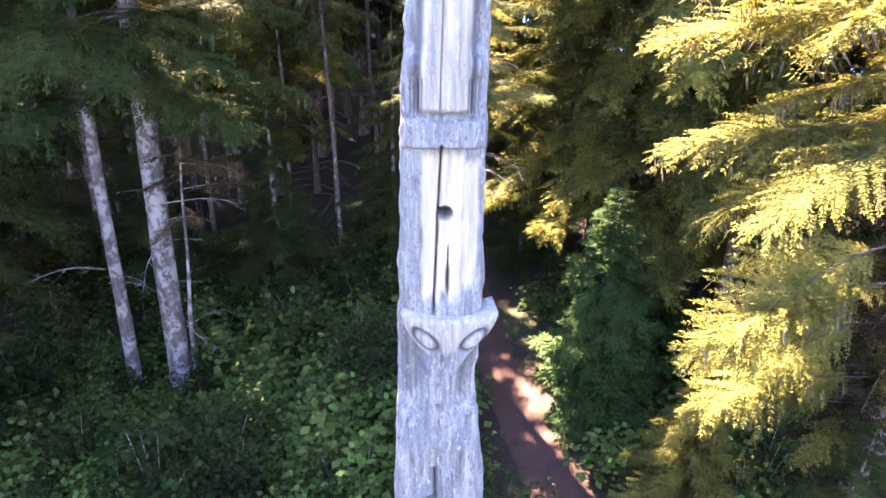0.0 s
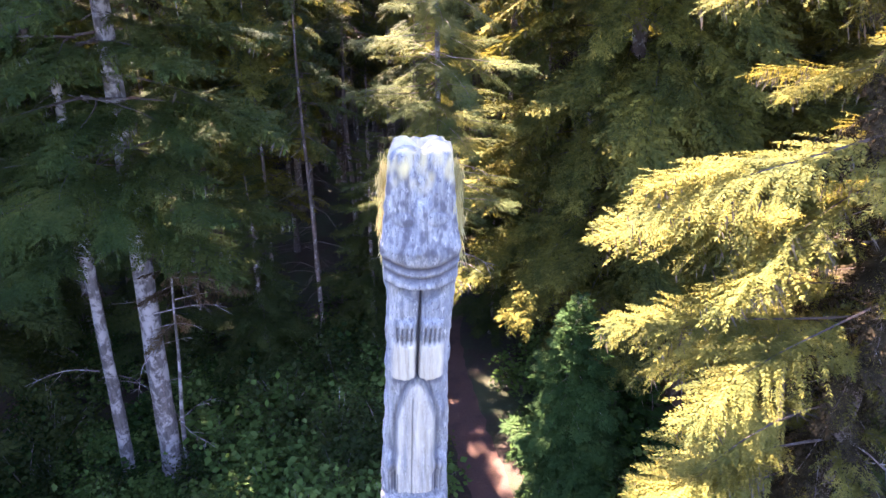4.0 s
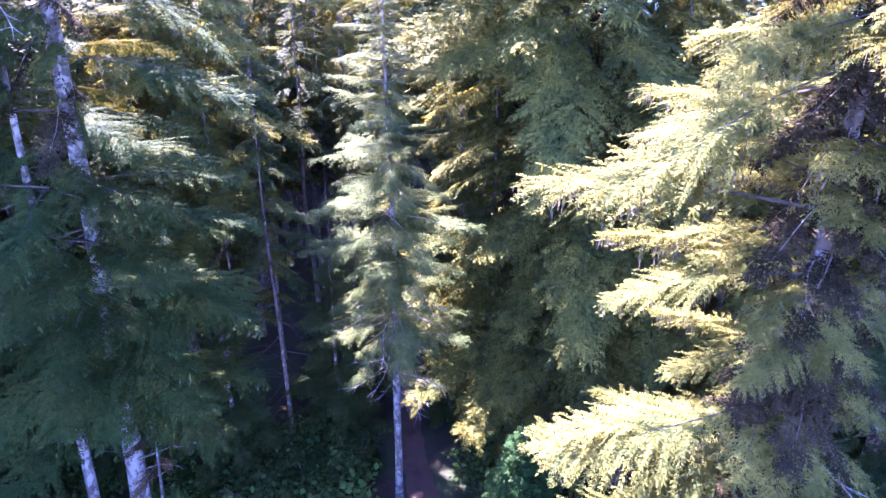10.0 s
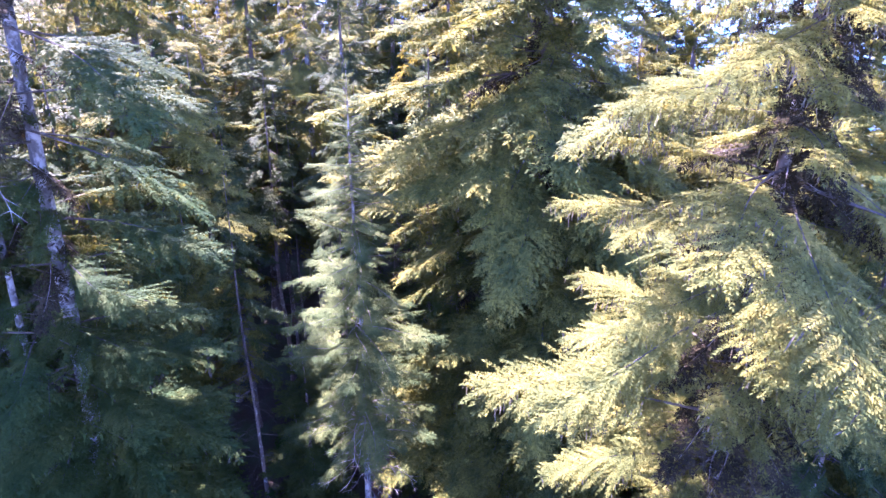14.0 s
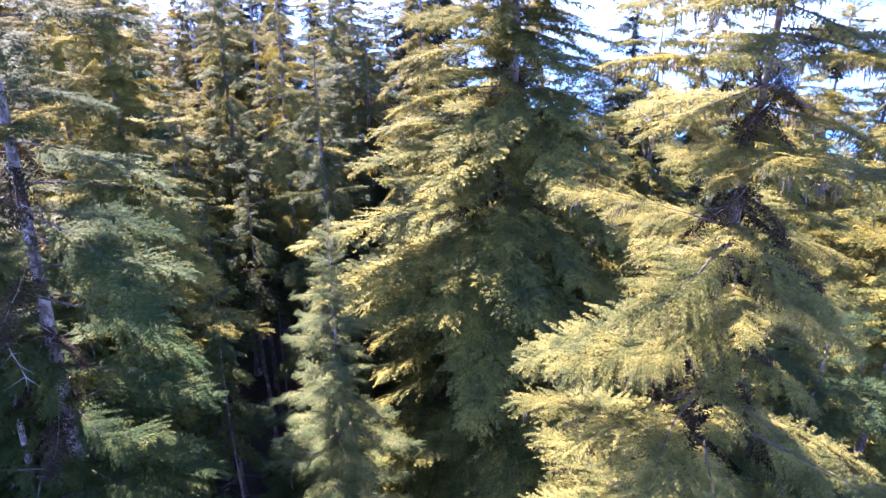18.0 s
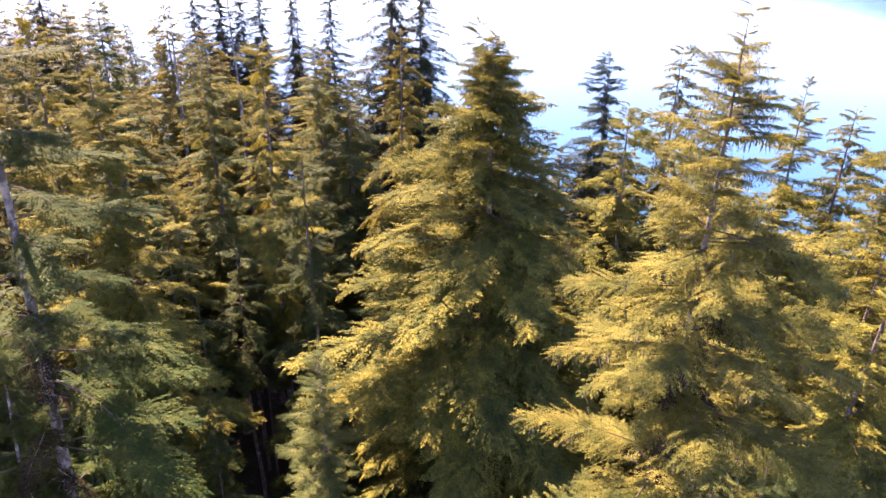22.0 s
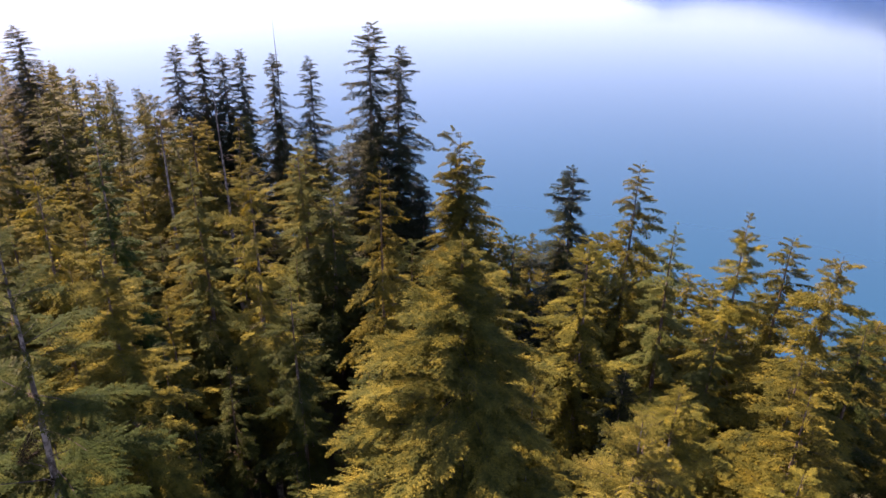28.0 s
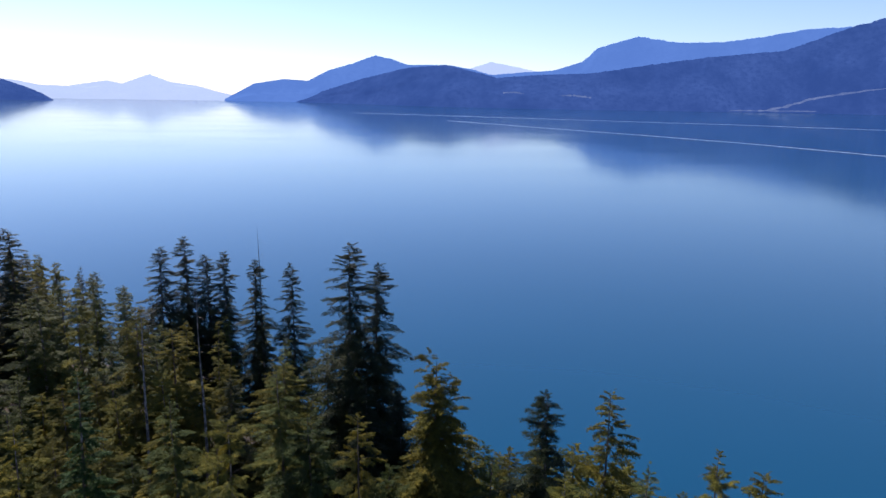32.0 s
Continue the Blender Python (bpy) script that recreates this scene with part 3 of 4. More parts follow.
def carving(x, z, f, a):
    """Relief of the carved front at x across and height z: depth out, bare wood, painted groove shade and dark marks,
    moss.
    """
    ax = abs(x)
    front = smooth(0.08, 0.42, f)
    d, bw, pt, ms = 0.0, 0.0, 0.0, 0.0
    if z > 15.95:
        # the top figure's head with a wide curved mouth
        chin = 16.05 + 1.3 * x * x
        d += 0.085 * smooth(chin - 0.015, chin + 0.03, z) * (1 - smooth(16.9, 17.35, z) * 0.5) * front
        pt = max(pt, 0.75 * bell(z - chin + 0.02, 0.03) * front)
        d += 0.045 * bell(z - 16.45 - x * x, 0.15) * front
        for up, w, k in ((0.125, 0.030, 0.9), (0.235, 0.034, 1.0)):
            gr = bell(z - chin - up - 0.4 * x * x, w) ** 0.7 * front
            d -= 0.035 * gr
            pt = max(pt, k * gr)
        d += 0.05 * bell(x, 0.05) * band(z, 16.48, 16.95, 0.06) * front
        for s in (-1, 1):
            e = ((x - s * 0.12) / 0.07) ** 2 + ((z - 16.80) / 0.065) ** 2
            d += (0.012 * math.exp(-e) - 0.010 * bell(e - 1.3, 0.4)) * front
            pt = max(pt, 0.25 * bell(e - 1.3, 0.45) * front)
        d -= 0.05 * bell(x + 0.02, 0.035) * smooth(17.05, 17.36, z)
        d += 0.03 * bell(ax - 0.13, 0.05) * smooth(17.0, 17.3, z)
        pt = max(pt, 0.75 * smooth(0.02, 0.45, noise.noise(Vector((x * 15, 2.0, z * 7))) + 0.5 * noise.noise(Vector((x * 34, 6.0, z * 15)))) * front * band(z, 16.4, 17.2, 0.1))
        ms = smooth(16.95, 17.32, z) * (0.35 + 0.9 * noise.noise(Vector((x * 11, a * 3, z * 9)))) + 0.9 * (1 - smooth(0.05, 0.4, f)) * band(z, 16.2, 17.3, 0.1)
    if 14.9 < z < 16.1:
        # shade under the chin, painted into the notch
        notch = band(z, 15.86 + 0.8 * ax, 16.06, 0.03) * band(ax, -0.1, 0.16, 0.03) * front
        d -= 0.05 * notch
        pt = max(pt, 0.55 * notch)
        # arms, hands and knees
        d += 0.035 * band(z, 15.5, 15.95, 0.06) * bell(ax - 0.13, 0.09) * front
        d += 0.045 * band(z, 15.44, 15.70, 0.03) * band(ax, 0.025, 0.19, 0.015) * front
        for k in range(4):
            gr = bell(ax - 0.055 - 0.036 * k, 0.007) * band(z, 15.43, 15.62, 0.02) * front
            d -= 0.035 * gr
            pt = max(pt, 0.8 * gr)
        knee = 15.05 + 2.2 * (ax - 0.11) ** 2
        kn = smooth(knee - 0.01, knee + 0.05, z) * (1 - smooth(15.40, 15.47, z)) * band(ax, 0.012, 0.205, 0.02) * front
        d += 0.075 * kn * (1 - ((ax - 0.11) / 0.17) ** 2)
        bw = max(bw, 0.75 * kn)
        pt = max(pt, 0.7 * bell(z - knee + 0.02, 0.022) * band(ax, 0.01, 0.21, 0.02) * front)
        gr = bell(x - 0.006 * noise.noise(Vector((0, 0, z * 7))), 0.010) * front * band(z, 15.05, 16.06, 0.02)
        d -= 0.07 * gr
        pt = max(pt, 0.95 * gr)
    if 13.78 < z <= 15.05:
        # long smooth body, hands at either side
        dome = 0.165 * math.sqrt(min(1.0, max(0.0, (15.06 - z) / 0.42)))
        inside = (1 - smooth(dome - 0.02, dome + 0.015, ax)) * smooth(13.82, 13.88, z) * front
        d += 0.065 * inside
        bw = max(bw, inside * (0.50 + 0.45 * noise.noise(Vector((x * 18, 5.0, z * 1.6)))))
        rim = bell(ax - dome - 0.018, 0.022) * band(z, 13.84, 15.04, 0.03) * front
        d -= 0.025 * rim
        pt = max(pt, 0.55 * rim)
        # the arm beside the body ends in a fist
        fist = bell(ax - 0.215, 0.055) * bell(z - 14.17, 0.09) * front
        pt = max(pt, 0.5 * bell(ax - 0.19, 0.05) * bell(z - 14.32, 0.05) * front)
        d += 0.035 * fist
        d -= 0.05 * band(ax, 0.15, 0.34, 0.03) * band(z, 14.25, 14.95, 0.08) * front
        d += 0.04 * bell(ax - 0.20, 0.05) * bell(z - 14.16, 0.10) * front
        for k in range(4):
            gr = bell(ax - 0.155 - 0.024 * k, 0.006) * band(z, 13.82, 14.08, 0.02) * front
            d -= 0.035 * gr
            pt = max(pt, 0.8 * gr)
        gr = bell(x + 0.03, 0.004) * band(z, 13.85, 14.9, 0.05) * front
        pt = max(pt, 0.7 * gr)
        d -= 0.02 * gr
    d += 0.05 * band(z, 13.60, 13.79, 0.015) * front
    pt = max(pt, 0.45 * bell(z - 13.815, 0.02) * front * band(ax, 0.12, 0.3, 0.02))
    if 12.2 < z < 13.7:
        # the bare board with its bored hole and split
        edge = 0.02 * noise.noise(Vector((0, 3, z * 5)))
        pl = band(x, -0.148 + edge, 0.155 + edge, 0.012) * band(z, 12.40 + 0.06 * noise.noise(Vector((x * 22, 0, 0))), 13.56, 0.05) * front
        tan = band(x, 0.15, 0.262, 0.012) * band(z, 12.5, 13.5, 0.06) * front
        d -= 0.03 * max(pl, tan)
        bw = max(bw, pl * (0.9 + 0.35 * noise.noise(Vector((x * 16, 0, z * 1.2)))), 0.72 * tan)
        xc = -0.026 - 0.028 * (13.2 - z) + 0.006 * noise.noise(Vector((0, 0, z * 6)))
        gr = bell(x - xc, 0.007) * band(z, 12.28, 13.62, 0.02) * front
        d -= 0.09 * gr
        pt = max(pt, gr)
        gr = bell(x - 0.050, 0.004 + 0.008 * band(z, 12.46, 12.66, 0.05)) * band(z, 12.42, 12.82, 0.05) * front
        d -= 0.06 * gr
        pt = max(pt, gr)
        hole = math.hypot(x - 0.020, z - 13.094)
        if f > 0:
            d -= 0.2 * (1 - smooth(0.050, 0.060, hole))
            # the whole bore is coloured dark, as if no light reached in
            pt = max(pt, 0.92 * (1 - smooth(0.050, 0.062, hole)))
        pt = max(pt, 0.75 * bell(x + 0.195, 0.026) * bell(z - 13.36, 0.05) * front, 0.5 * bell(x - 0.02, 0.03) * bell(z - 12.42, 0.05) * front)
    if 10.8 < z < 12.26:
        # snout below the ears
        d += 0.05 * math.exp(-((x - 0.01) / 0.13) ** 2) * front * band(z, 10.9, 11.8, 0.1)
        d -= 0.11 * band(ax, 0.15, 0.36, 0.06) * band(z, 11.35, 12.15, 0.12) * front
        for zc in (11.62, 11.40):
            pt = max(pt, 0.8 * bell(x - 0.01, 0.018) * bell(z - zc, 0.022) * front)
        # shade under the ears, painted as a slanting line and flank patches
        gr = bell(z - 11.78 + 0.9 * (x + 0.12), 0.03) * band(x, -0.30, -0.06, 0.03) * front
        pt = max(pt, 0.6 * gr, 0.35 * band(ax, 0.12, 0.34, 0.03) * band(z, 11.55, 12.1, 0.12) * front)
    if 9.9 < z < 10.8:
        gr = min(1.0, bell(z - 10.40 - 0.45 * x, 0.025) * band(x, -0.38, -0.02, 0.02) + bell(x + 0.03, 0.012) * (z < 10.72)) * front
        d -= 0.06 * gr
        pt = max(pt, 0.9 * gr)
    return d, min(1.0, max(0.0, bw)), min(1.0, max(0.0, pt)), min(1.0, max(0.0, ms))


def totem_pole():
    """A carved, weathered cedar pole in one mesh, its figures cut as relief into the front."""
    zs = np.concatenate([np.linspace(-0.3, 10.0, 36), np.linspace(10.03, 12.2, 130), np.linspace(12.206, 13.7, 230), np.linspace(13.712, 17.38, 300)])
    n = 132
    # points stand closer together on the carved front
    u = np.linspace(-1, 1, n, endpoint=False)
    ang = math.pi * (0.55 * u + 0.45 * u ** 3)
    V, F, bare, shade_and_marks, moss = [], [], [], [], []
    for z in zs:
        H = pole_half(z)
        cx, cy = pole_middle(z), 4.83
        for a in ang:
            sx, f = math.sin(a), math.cos(a)
            d, bw, pt, ms = carving(H * sx, z, max(0.0, f), a)
            d += 0.010 * noise.noise(Vector((a * 5, 0.0, z * 1.6))) + 0.007 * noise.noise(Vector((a * 24, 1.0, z * 3.5)))
            rim = (1 - max(0.0, f)) * (0.020 * noise.noise(Vector((a * 3, 5.0, z * 4))) + 0.014 * noise.noise(Vector((a * 3, 9.0, z * 13))))
            depth = (1 - min(0.9999, abs(sx)) ** 8) ** 0.125 * 0.80 if f > 0 else 0.80 * abs(f)
            top = 0.05 * noise.noise(Vector((sx * 3, f * 3, 2))) * smooth(17.2, 17.38, z)
            V.append((cx + (H + rim + d * 0.35 * (1 - max(0.0, f))) * sx, cy - math.copysign(H * depth, f) - (d + rim) * f, z + top))
            bare.append(bw); shade_and_marks.append(pt); moss.append(ms)
    rows = len(zs)
    F += [(k * n + i, k * n + (i + 1) % n, (k + 1) * n + (i + 1) % n, (k + 1) * n + i) for k in range(rows - 1) for i in range(n)]
    # worn top, dished between two lumps
    top = len(V)
    cx, cy = pole_middle(17.38), 4.83
    for ring in (0.85, 0.6, 0.3, 0.02):
        for i in range(n):
            x, y, z = V[(rows - 1) * n + i]
            px, py = cx + (x - cx) * ring, cy + (y - cy) * ring
            V.append((px, py, z * ring + 17.38 * (1 - ring) + 0.035 * noise.noise(Vector((px * 14, py * 14, 0))) + 0.03 * bell(abs(px - cx) - 0.11, 0.06) - 0.03 * bell(px - cx, 0.05)))
            bare.append(0); shade_and_marks.append(0); moss.append(min(1.0, max(0.0, 0.5 + noise.noise(Vector((px * 9, py * 9, 4))))))
    for r in range(4):
        a0 = (rows - 1) * n if r == 0 else top + (r - 1) * n
        F += [(a0 + i, a0 + (i + 1) % n, top + r * n + (i + 1) % n, top + r * n + i) for i in range(n)]
    # the eared head, standing out from the shaft
    base = len(V)
    levels, cols = np.linspace(11.50, 12.27, 56), 60
    zl = [11.50, 11.75, 11.9, 12.05, 12.18, 12.25, 12.27]
    for z in levels:
        xl = float(np.interp(z, zl, [-0.06, -0.075, -0.14, -0.245, -0.325, -0.345, -0.335]))
        xr = float(np.interp(z, zl, [0.08, 0.095, 0.17, 0.285, 0.375, 0.405, 0.395]))
        for c in range(cols + 1):
            x = xl + (xr - xl) * c / cols
            out = 0.04 + 0.055 * smooth(11.5, 12.2, z) - 0.02 * smooth(12.22, 12.27, z)
            g = 0.0
            for s in (-1, 1):
                ca, sa = math.cos(-s * 0.75), math.sin(-s * 0.75)
                p, q = x - 0.03 - s * 0.185, z - 12.06
                e = math.sqrt(((p * ca + q * sa) / 0.055) ** 2 + ((-p * sa + q * ca) / 0.125) ** 2)
                g = max(g, bell(e - 1.0, 0.2))
                out += 0.012 * (1 - smooth(0.5, 1.0, e))
            rimmed = min(1.0, min(c, cols - c) / 3.0)
            out = (out - 0.03 * g + 0.006 * noise.noise(Vector((x * 30, 0, z * 9)))) * (0.8 + 0.2 * rimmed)
            V.append((x + 0.025, 4.60 - out, z + (0.07 * ((x - 0.03) / 0.37) ** 2 - 0.02) * smooth(12.05, 12.27, z)))
            bare.append(0.35 * smooth(11.9, 12.0, z)); shade_and_marks.append(1.0 * g + 0.5 * (bell(x - 0.02, 0.018) * bell(z - 11.9, 0.03))); moss.append(0)
    w = cols + 1
    F += [(base + k * w + i, base + k * w + i + 1, base + (k + 1) * w + i + 1, base + (k + 1) * w + i) for k in range(len(levels) - 1) for i in range(cols)]
    # its edges run back into the wood
    loop = [base + i for i in range(w)] + [base + k * w + cols for k in range(1, len(levels))] + [base + (len(levels) - 1) * w + i for i in range(cols - 1, -1, -1)] + [base + k * w for k in range(len(levels) - 2, 0, -1)]
    back = len(V)
    for i in loop:
        x, y, z = V[i]
        V.append((0.03 + (x - 0.03) * 0.92, 4.74, z - 0.01 + 0.02 * smooth(12.24, 12.27, z)))
        bare.append(0); shade_and_marks.append(0); moss.append(0)
    m = len(loop)
    F += [(loop[i], back + i, back + (i + 1) % m, loop[(i + 1) % m]) for i in range(m)]
    # the head is squat above the hands
    V = [(x, y, z if z < 15.44 else 15.44 + (z - 15.44) * 0.804) for x, y, z in V]
    me = bpy.data.meshes.new("totem_pole")
    me.from_pydata(V, [], F)
    me.materials.append(pole_material())
    me.polygons.foreach_set("use_smooth", np.full(len(F), True))
    for name, vals in (("bare_wood", bare), ("shade_and_marks", shade_and_marks), ("moss", moss)):
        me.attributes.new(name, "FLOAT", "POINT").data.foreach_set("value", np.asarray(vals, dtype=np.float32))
    me.update()
    return tagged(new("totem_pole", me), "tall weathered grey cedar totem pole with carved figures", "totem pole")


totem_pole()


def hanging_moss(x, y, z, n, drop, seed):
    r = np.random.default_rng(seed)
    up = r.beta(1.6, 1.6, n) - 0.5
    c = np.stack([r.normal(0, 0.016, n) + 0.02 * np.sin(up * 17 + seed), r.normal(0, 0.08, n), up * 0.8], -1)
    L = r.uniform(0.25, 1.0, n) * drop * (0.5 + 0.5 * np.abs(np.sin(up * 11 + seed)))
    V, F = leaflets(c, np.tile([0, 0, -1.0], (n, 1)) + r.normal(0, 0.18, (n, 3)), r.normal(0, 1, (n, 3)), L, L * 0.035, r)
    ob = new("hanging_moss", mesh_of("hanging_moss", V, F, [MOSS]))
    ob.location = (x, y, z)
    tagged(ob, "shaggy yellowish moss hanging on the totem pole", "moss", kind="stuff")


hanging_moss(-0.185, 4.80, 16.56, 1300, 0.13, 1)
hanging_moss(0.365, 4.80, 16.52, 1400, 0.20, 2)


# ---- trees ----
DEAD_ARR = [bare_limb(2.0, 40 + i)[:2] for i in range(4)]
DEAD = [mesh_of("dead_limb", V, F, [TWIG]) for V, F in DEAD_ARR]

def joined(name, x, y, H, base, R, label, arrays, L, mats, bark_mat, seed, step, per, r0, group="", peak=0.78, top=0.68, drop=0.08, ragged=0.28, snag=0.0, tops=1, rings=16, sides=8, inner=True, twigs=0):
    """A tree whose crown is one mesh: trunk and crown."""
    rng = np.random.default_rng(seed)
    e = root(name, x, y, ground_z(x, y), label, "tree", group)
    tv, tf = trunk_geo(H + snag, r0, seed, sides, rings=rings, wob=0.12)
    child("trunk", mesh_of("trunk", tv, tf, [bark_mat], None, True), e)
    g = Geo()
    spots = whorls(H, base, R, rng, step, per, peak, top, drop, ragged, inner)
    shift = [(0.0, 0.0, 1.0)] if tops == 1 else [(-0.9, 0.0, 1.0), (0.9, 0.3, 0.96), (0.1, -0.6, 0.9)][:tops]
    for i, (z, a, reach, slope) in enumerate(spots):
        V, F, S = (arrays[0] if reach > 0.42 * L else arrays[1])[i % 3]
        sx, sy, sz = shift[i % len(shift)]
        t = max(0.0, (z / H - 0.6) / 0.4)
        m = np.array(Matrix.Translation((sx * t, sy * t, 0)) @ turn(z * (1 - (1 - sz) * t), a, reach, slope, L, rng.normal(0, 0.15)))
        g.add(V @ m[:3, :3].T + m[:3, 3], F, S)
    for k in range(twigs):
        V, F = DEAD_ARR[k % 4]
        m = np.array(turn(rng.uniform(3, base + 3), rng.uniform(0, 6.28), rng.uniform(1.0, 2.6), rng.uniform(-25, 10), 2.0))
        g.add(V @ m[:3, :3].T + m[:3, 3], F, 1)
    child("crown", g.mesh("crown", mats), e)
    return e


def parted(name, x, y, H, base, R, label, meshes, L, bark_mat, seed, step, per, r0, peak=0.78, top=0.68, drop=0.08, ragged=0.28, lean=(0, 0), dead=0, dead_zone=(3, 8), bare_side=None, low_boughs=None, inner=True, lee=None, droop=24, core=0, core_from=0.0):
    """A near tree with each bough a part of its own on shared meshes."""
    rng = np.random.default_rng(seed)
    e = root(name, x, y, ground_z(x, y), label, "tree")
    tv, tf = trunk_geo(H, r0, seed, 16, lean, rings=44, wob=0.06)
    child("trunk", mesh_of("trunk", tv, tf, [bark_mat], None, True), e)
    big, small = meshes
    for z, a, reach, slope in whorls(H, base, R, rng, step, per, peak, top, drop, ragged, inner):
        if bare_side and z < bare_side[0] and abs((math.degrees(a) - bare_side[1] + 180) % 360 - 180) < bare_side[2]:
            reach *= 0.5 if z > 13 else 0.34
        if lee is not None and math.cos(a - radians(lee)) > 0.5:
            slope -= droop
        use, l = (big, L) if reach > L * 0.5 else (small, L * 0.5)
        ob = child("bough", use[rng.integers(len(use))], e)
        s = z / H
        ob.matrix_basis = Matrix.Translation((lean[0] * s, lean[1] * s, 0)) @ turn(z, a, reach, slope, l, rng.normal(0, 0.2))
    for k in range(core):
        # withered inner boughs close to the trunk, also there to darken the crown's inside
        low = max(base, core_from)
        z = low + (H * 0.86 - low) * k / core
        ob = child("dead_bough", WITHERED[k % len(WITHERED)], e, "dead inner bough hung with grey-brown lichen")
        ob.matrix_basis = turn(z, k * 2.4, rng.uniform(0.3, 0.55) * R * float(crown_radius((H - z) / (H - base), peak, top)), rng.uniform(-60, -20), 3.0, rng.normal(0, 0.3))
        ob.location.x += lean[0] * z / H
    if low_boughs:
        # long level boughs that reach out over the clearing
        for k, z in enumerate(np.linspace(*low_boughs)):
            ob = child("bough", big[k % len(big)], e)
            z = low_boughs[0] + 1.5 * round((z - low_boughs[0]) / 1.5)
            ob.matrix_basis = turn(z + rng.uniform(-0.15, 0.15), radians((-45, -95, -15, -140, -70, 15, 185, -30)[k % 8] + rng.uniform(-14, 14)), rng.uniform(4.2, 5.7), rng.uniform(-6, 5), L, rng.normal(0, 0.12))
    for _ in range(dead):
        ob = child("dead_limb", DEAD[rng.integers(len(DEAD))], e, "bare grey-brown dead limb")
        ob.matrix_basis = turn(rng.uniform(*dead_zone), rng.uniform(0, 6.28), rng.uniform(1.0, 2.4), rng.uniform(-25, 10), 2.0)
    return e


def bough_meshes(name, L, q, n, seed, mats, **kw):
    out = []
    for i in range(n):
        V, F, S = bough(L, q, seed + i, **kw)
        out.append(mesh_of(name, V, F, mats, S))
    return out


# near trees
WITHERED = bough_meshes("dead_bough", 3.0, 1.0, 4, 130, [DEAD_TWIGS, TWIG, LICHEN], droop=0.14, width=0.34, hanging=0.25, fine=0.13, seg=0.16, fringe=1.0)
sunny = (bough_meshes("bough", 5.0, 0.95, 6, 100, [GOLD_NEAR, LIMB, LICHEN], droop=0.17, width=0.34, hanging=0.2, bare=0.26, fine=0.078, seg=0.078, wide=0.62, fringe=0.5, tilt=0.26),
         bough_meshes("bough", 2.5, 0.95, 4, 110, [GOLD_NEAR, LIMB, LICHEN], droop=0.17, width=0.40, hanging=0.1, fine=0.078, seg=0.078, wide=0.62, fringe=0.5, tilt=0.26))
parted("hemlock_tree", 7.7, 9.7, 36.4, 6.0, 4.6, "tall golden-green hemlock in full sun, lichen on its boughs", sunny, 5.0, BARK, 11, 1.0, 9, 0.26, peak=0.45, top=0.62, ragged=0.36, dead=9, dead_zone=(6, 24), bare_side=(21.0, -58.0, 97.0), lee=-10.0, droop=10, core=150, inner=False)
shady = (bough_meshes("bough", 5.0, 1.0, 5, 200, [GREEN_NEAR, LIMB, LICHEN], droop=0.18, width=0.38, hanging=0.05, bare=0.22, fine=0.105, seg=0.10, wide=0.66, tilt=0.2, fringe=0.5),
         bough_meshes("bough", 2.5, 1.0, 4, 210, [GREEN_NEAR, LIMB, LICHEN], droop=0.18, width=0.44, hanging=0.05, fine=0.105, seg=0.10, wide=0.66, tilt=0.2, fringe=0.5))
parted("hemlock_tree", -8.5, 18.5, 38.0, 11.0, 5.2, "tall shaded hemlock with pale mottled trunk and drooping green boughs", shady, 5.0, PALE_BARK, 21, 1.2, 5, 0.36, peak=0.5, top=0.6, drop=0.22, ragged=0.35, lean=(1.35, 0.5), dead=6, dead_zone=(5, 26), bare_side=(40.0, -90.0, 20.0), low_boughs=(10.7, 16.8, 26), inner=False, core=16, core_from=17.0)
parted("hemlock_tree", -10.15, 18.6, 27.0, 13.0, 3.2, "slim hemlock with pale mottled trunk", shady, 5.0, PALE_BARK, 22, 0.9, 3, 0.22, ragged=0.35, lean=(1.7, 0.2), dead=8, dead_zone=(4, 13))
silver = (bough_meshes("bough", 2.8, 0.9, 4, 300, [SILVER, TWIG, LICHEN], droop=0.08, width=0.28, fine=0.085, seg=0.085, wide=0.55, fringe=0.2),
          bough_meshes("bough", 1.4, 0.9, 4, 310, [SILVER, TWIG, LICHEN], droop=0.04, width=0.34, fine=0.085, seg=0.085, wide=0.55, fringe=0.2))
parted("spruce_tree", 0.6, 21.8, 23.3, 8.6, 3.1, "slender silver-green young spruce with a bare lower trunk", silver, 2.8, PALE_BARK, 31, 0.62, 6, 0.17, peak=0.72, top=0.7, ragged=0.28, dead=44, dead_zone=(6.2, 11.5))
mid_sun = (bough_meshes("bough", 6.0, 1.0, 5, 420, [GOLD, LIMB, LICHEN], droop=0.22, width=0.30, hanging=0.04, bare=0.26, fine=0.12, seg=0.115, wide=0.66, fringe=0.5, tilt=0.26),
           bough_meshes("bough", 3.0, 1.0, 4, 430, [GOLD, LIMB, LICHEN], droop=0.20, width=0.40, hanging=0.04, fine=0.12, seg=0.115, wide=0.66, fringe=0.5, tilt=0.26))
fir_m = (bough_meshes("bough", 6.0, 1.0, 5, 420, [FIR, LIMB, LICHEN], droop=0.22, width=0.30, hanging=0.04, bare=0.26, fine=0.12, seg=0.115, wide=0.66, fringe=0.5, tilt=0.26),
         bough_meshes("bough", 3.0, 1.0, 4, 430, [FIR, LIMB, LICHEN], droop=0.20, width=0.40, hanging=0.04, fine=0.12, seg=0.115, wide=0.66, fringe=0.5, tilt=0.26))
